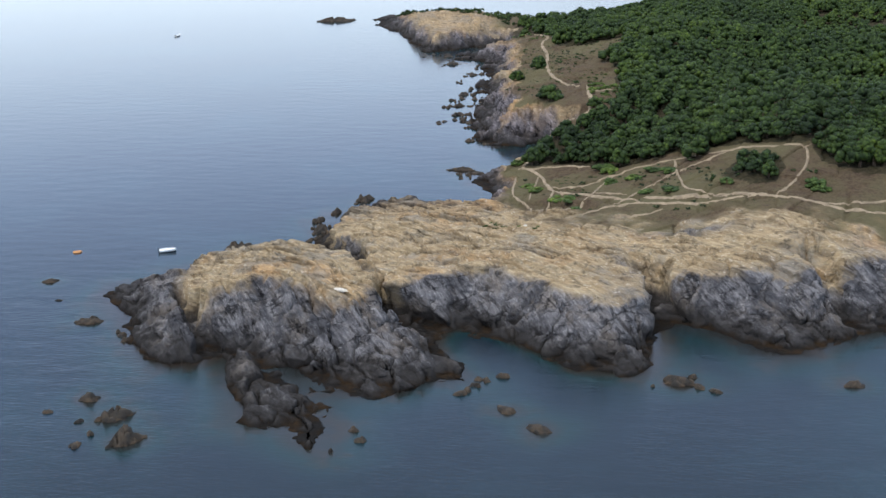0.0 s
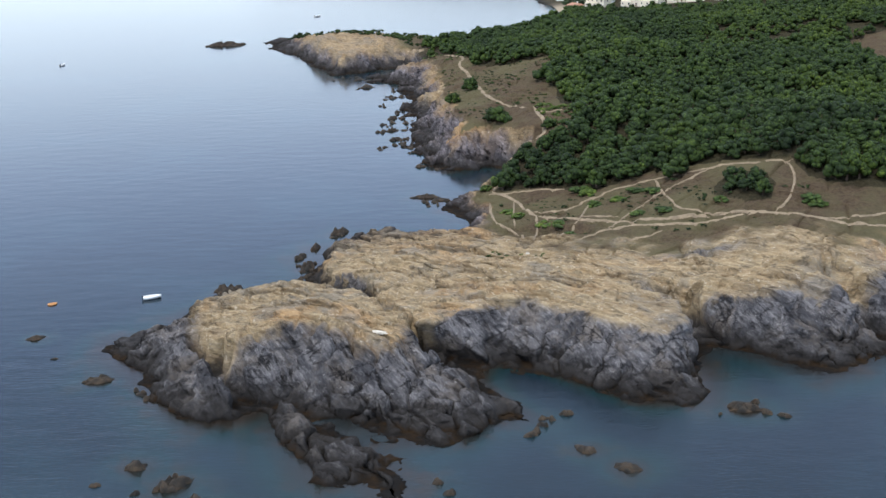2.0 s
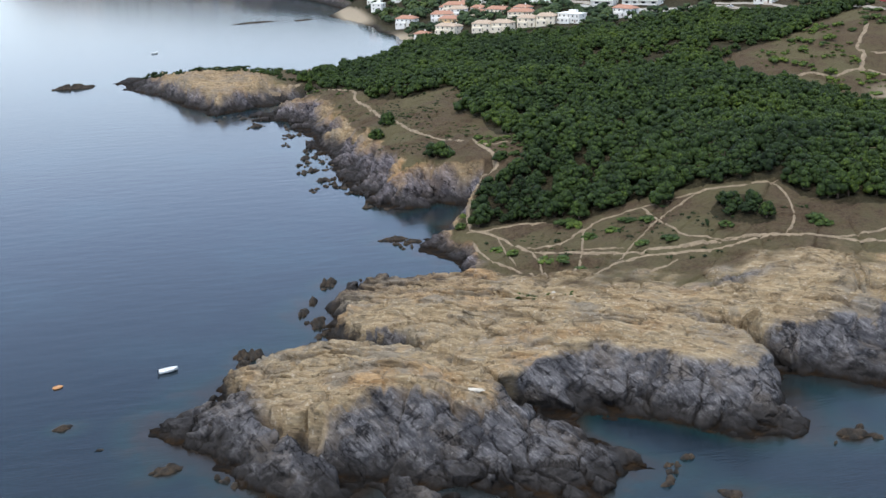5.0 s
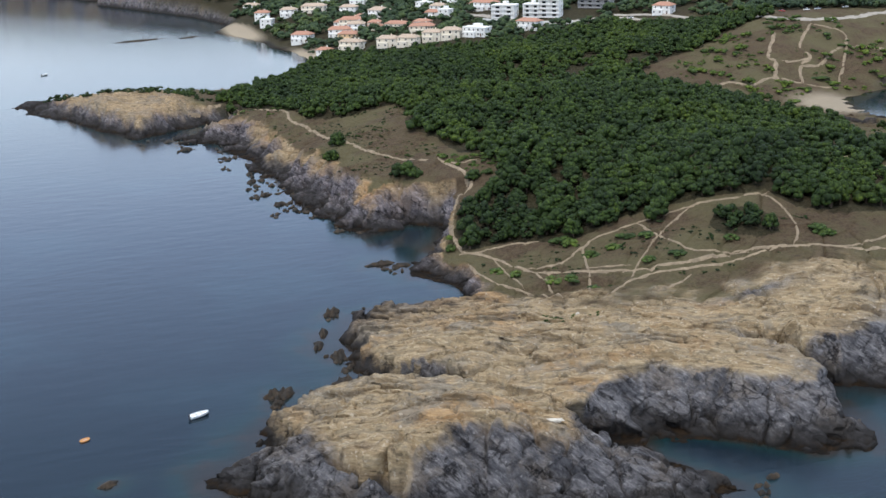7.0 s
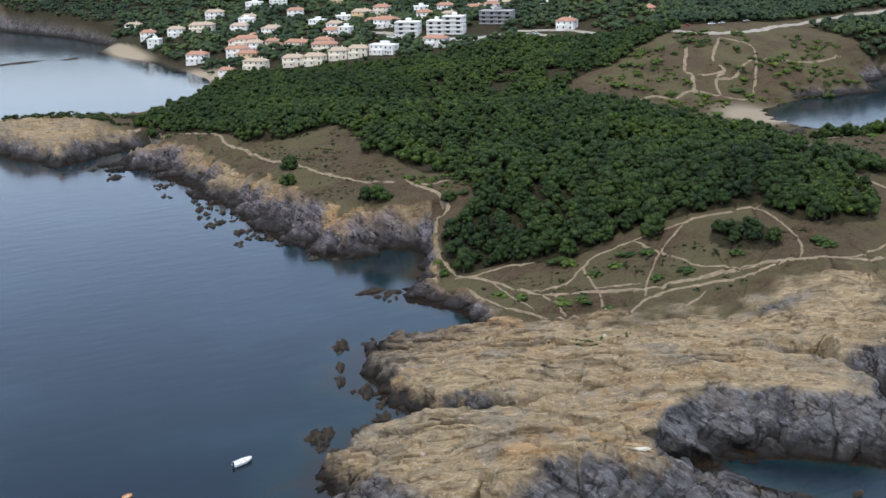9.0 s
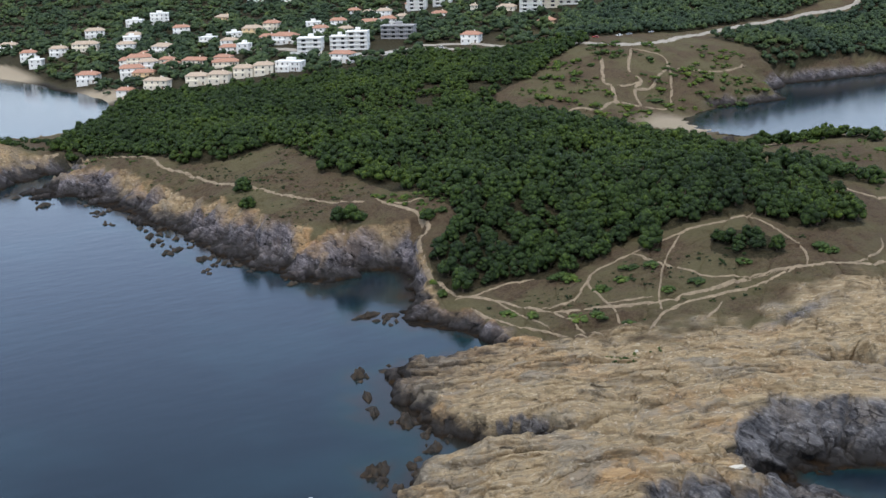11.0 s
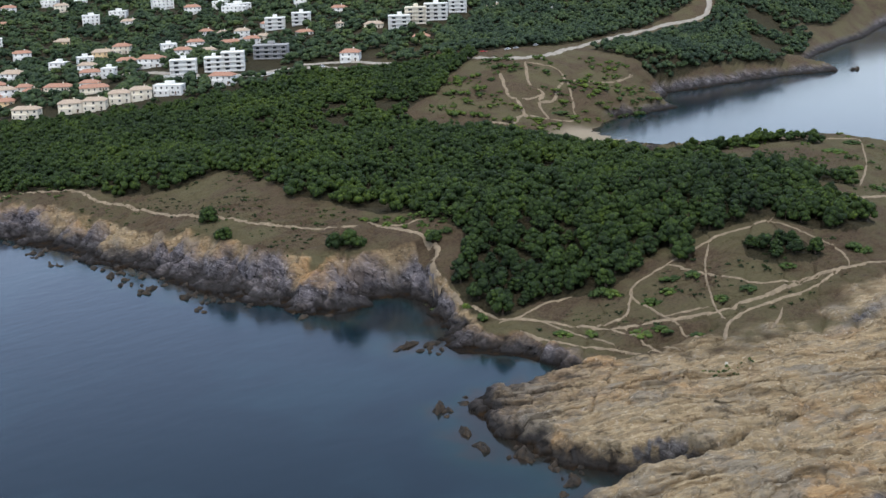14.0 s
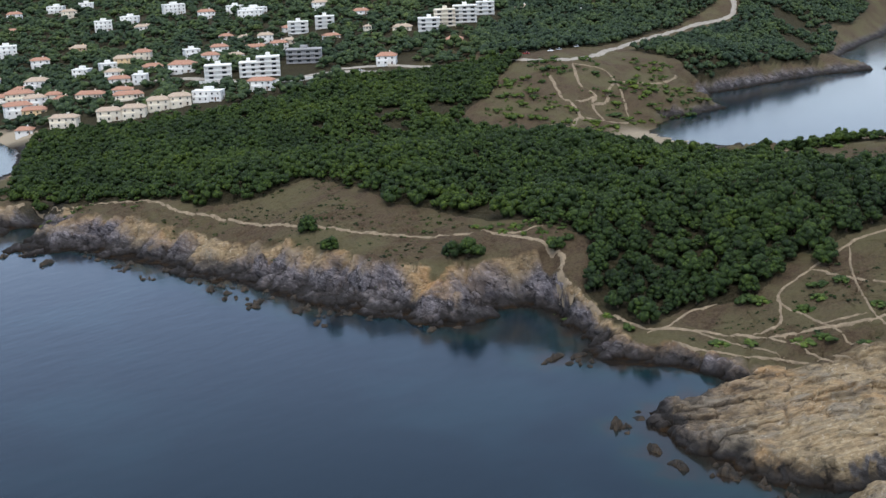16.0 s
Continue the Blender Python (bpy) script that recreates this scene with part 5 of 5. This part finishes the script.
CREST_STREET = [(453, 1288.3, 14, 10, 2, "t", "w"), (497.4, 1283.1, 16, 10, 2, "f", "w"), (483.5, 1246, 14, 9, 2, "p", "c"), (529.4, 1047.4, 22, 10, 2, "f", "w"), (526.3, 1147.5, 20, 11, 3, "f", "w"), (522.6, 1268.9, 14, 9, 2, "f", "w"),
    (514.1, 1091.6, 15, 10, 2, "t", "w"), (537.7, 1079.2, 14, 10, 2, "f", "w"), (471.5, 953.4, 9, 8, 1, "t", "w"), (541.2, 978.8, 14, 9, 2, "p", "w"), (519.4, 915.7, 13, 9, 1, "t", "w")]
LOW_STREET = [(237.3, 985.6, 11, 9, 1, "t", "w"), (216, 975.8, 12, 9, 1, "t", "w"), (210.5, 934.6, 13, 9, 2, "p", "w"), (219.5, 917.8, 10, 8, 1, "t", "c"), (182.8, 870.6, 13, 8, 1, "p", "w"), (164.7, 884.2, 10, 8, 1, "t", "w"), (244.6, 889.5, 12, 8, 1, "t", "w"),
    (287.1, 948.2, 12, 9, 2, "p", "w"), (349.9, 917.7, 12, 9, 2, "t", "w"), (370.1, 912.6, 11, 8, 1, "p", "w"), (298.9, 998.3, 12, 9, 2, "f", "w"), (246.1, 1033.7, 14, 9, 2, "p", "w")]
BLOCKS = [(290.9, 849.6, 17, 11, 3, "w", -48), (307.4, 838, 12, 11, 3, "w", -48), (316.8, 829.3, 15, 11, 4, "w", -48), (360.2, 836.6, 24, 12, 3, "g", -52), (461.6, 933.3, 16, 11, 3, "w", -50), (476.2, 917.8, 15, 11, 3, "w", -50),
    (471.8, 811.4, 16, 12, 3, "w", -55), (487.9, 808.3, 16, 12, 4, "c", -55), (504, 801.2, 18, 12, 4, "w", -55), (532, 801.2, 14, 11, 3, "w", -55)]


def retaining_wall(line, tall):
    """A long white wall that holds the street up on its seaward side."""
    bm = bmesh.new()
    for (ax, ay), (bx, by) in zip(line, line[1:]):
        n = Vector((by - ay, ax - bx, 0)).normalized() * 0.25
        za, zb = height(ax, ay), height(bx, by)
        v = [bm.verts.new((px + s * n.x, py + s * n.y, z)) for px, py, z0 in ((ax, ay, za), (bx, by, zb)) for z in (z0 - 2, z0 + tall) for s in (-1, 1)]
        for f in ((0, 2, 6, 4), (1, 5, 7, 3), (2, 3, 7, 6), (0, 1, 3, 2), (4, 6, 7, 5), (0, 4, 5, 1)):
            bm.faces.new([v[i] for i in f])
    bmesh.ops.recalc_face_normals(bm, faces=bm.faces)
    me = bpy.data.meshes.new("retaining_wall")
    bm.to_mesh(me)
    bm.free()
    me.materials.append(WHITE)
    return tagged(new("retaining_wall", me), "long low white wall beside the village street", "wall")


retaining_wall([(273.6, 857.3), (286.4, 828.5), (296.6, 814.8), (310.2, 803.3), (324.9, 797.2)], 1.9)
turns = random.Random(3)
BUILT = []
for row in SHORE_STREET + BAY_HOUSES + UPPER_STREET + HILL_STREET + TOP_STREET + CREST_STREET + LOW_STREET:
    house(*row, -45 + turns.uniform(-18, 18))
    BUILT.append((row[0], row[1], row[2] * 0.62))
for row in BLOCKS:
    apartments(*row)
    BUILT.append((row[0], row[1], row[2] * 0.75))


def clear_of_houses(x, y, r):
    ok = (layers(x / 40, y / 40, 161, 3) > -0.75) & (near_path(x, y) > 9)
    for bx, by, reach in BUILT:
        ok &= np.hypot(x - bx, y - by) > reach + 1.5
        # gardens on the seaward side stay lower
        ok &= np.hypot(x - bx + 7, y - by + 7) > reach * 0.75
    return ok & (r.random(len(x)) < 0.8)


vx, vy = scatter([VILLAGE_WOOD], 8.4, 27, clear_of_houses)
ok = ~within(vx, vy, WOOD_WEST, WOOD_RISE)
vx, vy = vx[ok], vy[ok]
r = np.random.default_rng(28)
w = r.uniform(4.5, 11, len(vx))
planted("village_trees", vx, vy, w, w * r.uniform(0.6, 0.95, len(vx)), FAR_KINDS, HAZED_PINE, 29, "dark green garden trees and pines between the houses", "trees")
fx, fy = scatter([[(125, 1330), (170, 1200), (200, 1200), (320, 1480), (150, 1600)]], 8.5, 37, lambda x, y, r: land(x, y)[1] > 9)
w = np.random.default_rng(38).uniform(5, 9, len(fx))
planted("far_headland_trees", fx, fy, w, w * 0.7, FAR_KINDS, HAZED_PINE, 39, "dark trees on the headland across the bay", "trees")


# ---- boats ----
HULL = plain("white_hull", (0.82, 0.82, 0.80), 0.35, 0, 2.0, 0.06)
KEEL = plain("dark_antifouling", (0.02, 0.025, 0.04), 0.5, 0, 2.0, 0.3)
DECK = plain("grey_deck", (0.55, 0.55, 0.53), 0.6, 0, 3.0, 0.15)
ORANGE = plain("orange_rubber", (0.6, 0.28, 0.1), 0.6, 0, 2.0, 0.2)


def hull_rings(bm, length, beam, levels):
    rings = []
    for z, k in levels:
        ring = []
        for i in range(17):
            a = i / 16
            half = beam / 2 * k * min(1, (1 - a) * 2.4) ** 0.55 * (0.86 + 0.14 * min(1, a * 4))
            ring.append((-length / 2 + length * a * (0.94 + 0.06 * k), half, z + 0.18 * a * a))
        rings.append([bm.verts.new((x, y, z)) for x, y, z in ring] + [bm.verts.new((x, -y, z)) for x, y, z in reversed(ring[:-1])])
    for a, b in zip(rings, rings[1:]):
        n = len(a)
        for i in range(n):
            bm.faces.new((a[i], a[(i + 1) % n], b[(i + 1) % n], b[i]))
    return rings


def motor_boat(x, y, length, turn):
    b = thing("motor_boat", pose(x, y, 0, 0, 0, turn), "small white open motor boat at anchor", "boat")
    beam = length * 0.42
    bm = bmesh.new()
    hull_rings(bm, length, beam, ((0.12, 0.86), (0.45, 1.0), (0.75, 1.04), (0.78, 0.93), (0.5, 0.86)))
    part("hull", bm, HULL, b)
    bm = bmesh.new()
    rings = hull_rings(bm, length, beam, ((-0.25, 0.55), (0.14, 0.88)))
    bm.faces.new(list(reversed(rings[0])))
    part("keel", bm, KEEL, b)
    bm = bmesh.new()
    rings = hull_rings(bm, length, beam, ((0.42, 0.5), (0.52, 0.87)))
    bm.faces.new(rings[0])
    part("deck", bm, HULL, b)
    for k in (-0.2, 0.08):
        part("bench", box(bmesh.new(), length * k, length * k + 0.45, -beam * 0.38, beam * 0.38, 0.62, 0.7), DECK, b)
    part("foredeck", box(bmesh.new(), length * 0.18, length * 0.34, -beam * 0.3, beam * 0.3, 0.7, 0.8), HULL, b)
    bm = box(bmesh.new(), -length / 2 - 0.35, -length / 2, -0.2, 0.2, 0.6, 1.15)
    box(bm, -length / 2 - 0.25, -length / 2 - 0.1, -0.08, 0.08, -0.4, 0.598)
    part("outboard_motor", bm, KEEL, b)
    return b


motor_boat(-83.7, 338.6, 4.9, 10)
motor_boat(-174.3, 761.9, 5.2, 70)
motor_boat(-17.6, 943.7, 5.0, 30)


def dinghy(x, y, turn):
    d = thing("dinghy", pose(x, y, 0, 0, 0, turn), "tiny orange rubber dinghy on the water", "boat")
    bm = bmesh.new()
    for k in range(24):
        a = k / 24 * 2 * math.pi
        for q in range(6):
            e = q / 6 * 2 * math.pi
            bm.verts.new(((1.1 + 0.22 * math.cos(e)) * math.cos(a), (0.6 + 0.22 * math.cos(e)) * math.sin(a), 0.18 + 0.22 * math.sin(e)))
    bm.verts.ensure_lookup_table()
    for k in range(24):
        for q in range(6):
            bm.faces.new([bm.verts[i] for i in (k * 6 + q, (k + 1) % 24 * 6 + q, (k + 1) % 24 * 6 + (q + 1) % 6, k * 6 + (q + 1) % 6)])
    part("tube", bm, ORANGE, d)
    part("floor_board", box(bmesh.new(), -0.9, 0.9, -0.4, 0.4, 0.05, 0.1), DECK, d)
    return d


dinghy(-110.6, 339, 20)


# ---- pale stones on the headland ----
CHALK = plain("pale_stone", (0.58, 0.53, 0.45), 0.9, 0, 1.2, 0.25)


def slab(x, y, wide, deep, turn, seed, label):
    bm = bmesh.new()
    bmesh.ops.create_icosphere(bm, subdivisions=3, radius=1)
    for v in bm.verts:
        p = v.co.copy()
        k = 1 + 0.35 * noise.noise(p * 1.7 + Vector((seed, 0, 0))) + 0.2 * noise.noise(p * 4 + Vector((0, seed, 0)))
        v.co = Vector((p.x * k * wide / 2, p.y * k * deep / 2, p.z * k * 0.45))
    me = bpy.data.meshes.new("stone_slab")
    bm.to_mesh(me)
    bm.free()
    me.materials.append(CHALK)
    ob = new("stone_slab", me)
    ob.matrix_basis = pose(x, y, height(x, y) + 0.15, 0, 0, turn)
    return tagged(ob, label, "rock")


slab(-26.2, 271.5, 4.2, 1.5, -20, 2.0, "pale bleached slab on the tan headland top")
slab(21.1, 335.6, 1.1, 0.8, 0, 5.0, "small white stone on bare rock")


# ---- parked cars ----
RUBBER = plain("tyre_rubber", (0.02, 0.02, 0.02), 0.9, 0, 8.0, 0.3)


def car(x, y, turn, paint, colour):
    c = thing("car", pose(x, y, height(x, y) + 0.75, 0, 0, turn), f"{colour} car parked beside the dusty road", "car", "cars parked along the road")
    bm = box(bmesh.new(), -2.1, 2.1, -0.85, 0.85, 0.35, 0.85)
    bmesh.ops.bevel(bm, geom=list(bm.edges), offset=0.12, segments=1, affect="EDGES")
    part("body", bm, paint, c)
    bm = bmesh.new()
    v = [bm.verts.new(p) for p in ((-1.5, -0.75, 0.851), (1.2, -0.75, 0.851), (1.2, 0.75, 0.851), (-1.5, 0.75, 0.851), (-1.1, -0.62, 1.4), (0.5, -0.62, 1.4), (0.5, 0.62, 1.4), (-1.1, 0.62, 1.4))]
    for f in ((3, 2, 1, 0), (4, 5, 6, 7), (0, 1, 5, 4), (1, 2, 6, 5), (2, 3, 7, 6), (3, 0, 4, 7)):
        bm.faces.new([v[i] for i in f])
    part("cabin", bm, GLASS, c, "dark glazed cabin")
    part("roof", box(bmesh.new(), -1.1, 0.5, -0.62, 0.62, 1.402, 1.45), paint, c)
    for wx_, wy_ in ((-1.35, -0.8), (1.35, -0.8), (-1.35, 0.8), (1.35, 0.8)):
        bm = bmesh.new()
        bmesh.ops.create_cone(bm, cap_ends=True, segments=14, radius1=0.33, radius2=0.33, depth=0.2, matrix=Matrix.Translation((wx_, wy_, 0.33)) @ Matrix.Rotation(radians(90), 4, "X"))
        part("wheel", bm, RUBBER, c)
    return c


RED_PAINT = plain("red_paint", (0.45, 0.05, 0.04), 0.3, 0, 2.0, 0.1)
GREY_PAINT = plain("silver_paint", (0.45, 0.46, 0.48), 0.3, 0.3, 2.0, 0.1)
for x, y, turn, paint, colour in ((395.9, 679.3, 100, RED_PAINT, "red"), (403.7, 665.8, 160, HULL, "white"), (411.7, 664.5, 165, GREY_PAINT, "silver"), (383.9, 703.3, 105, HULL, "white"), (435.2, 665, 170, GREY_PAINT, "silver"), (352.5, 781.9, 110, HULL, "white")):
    car(x, y, turn, paint, colour)
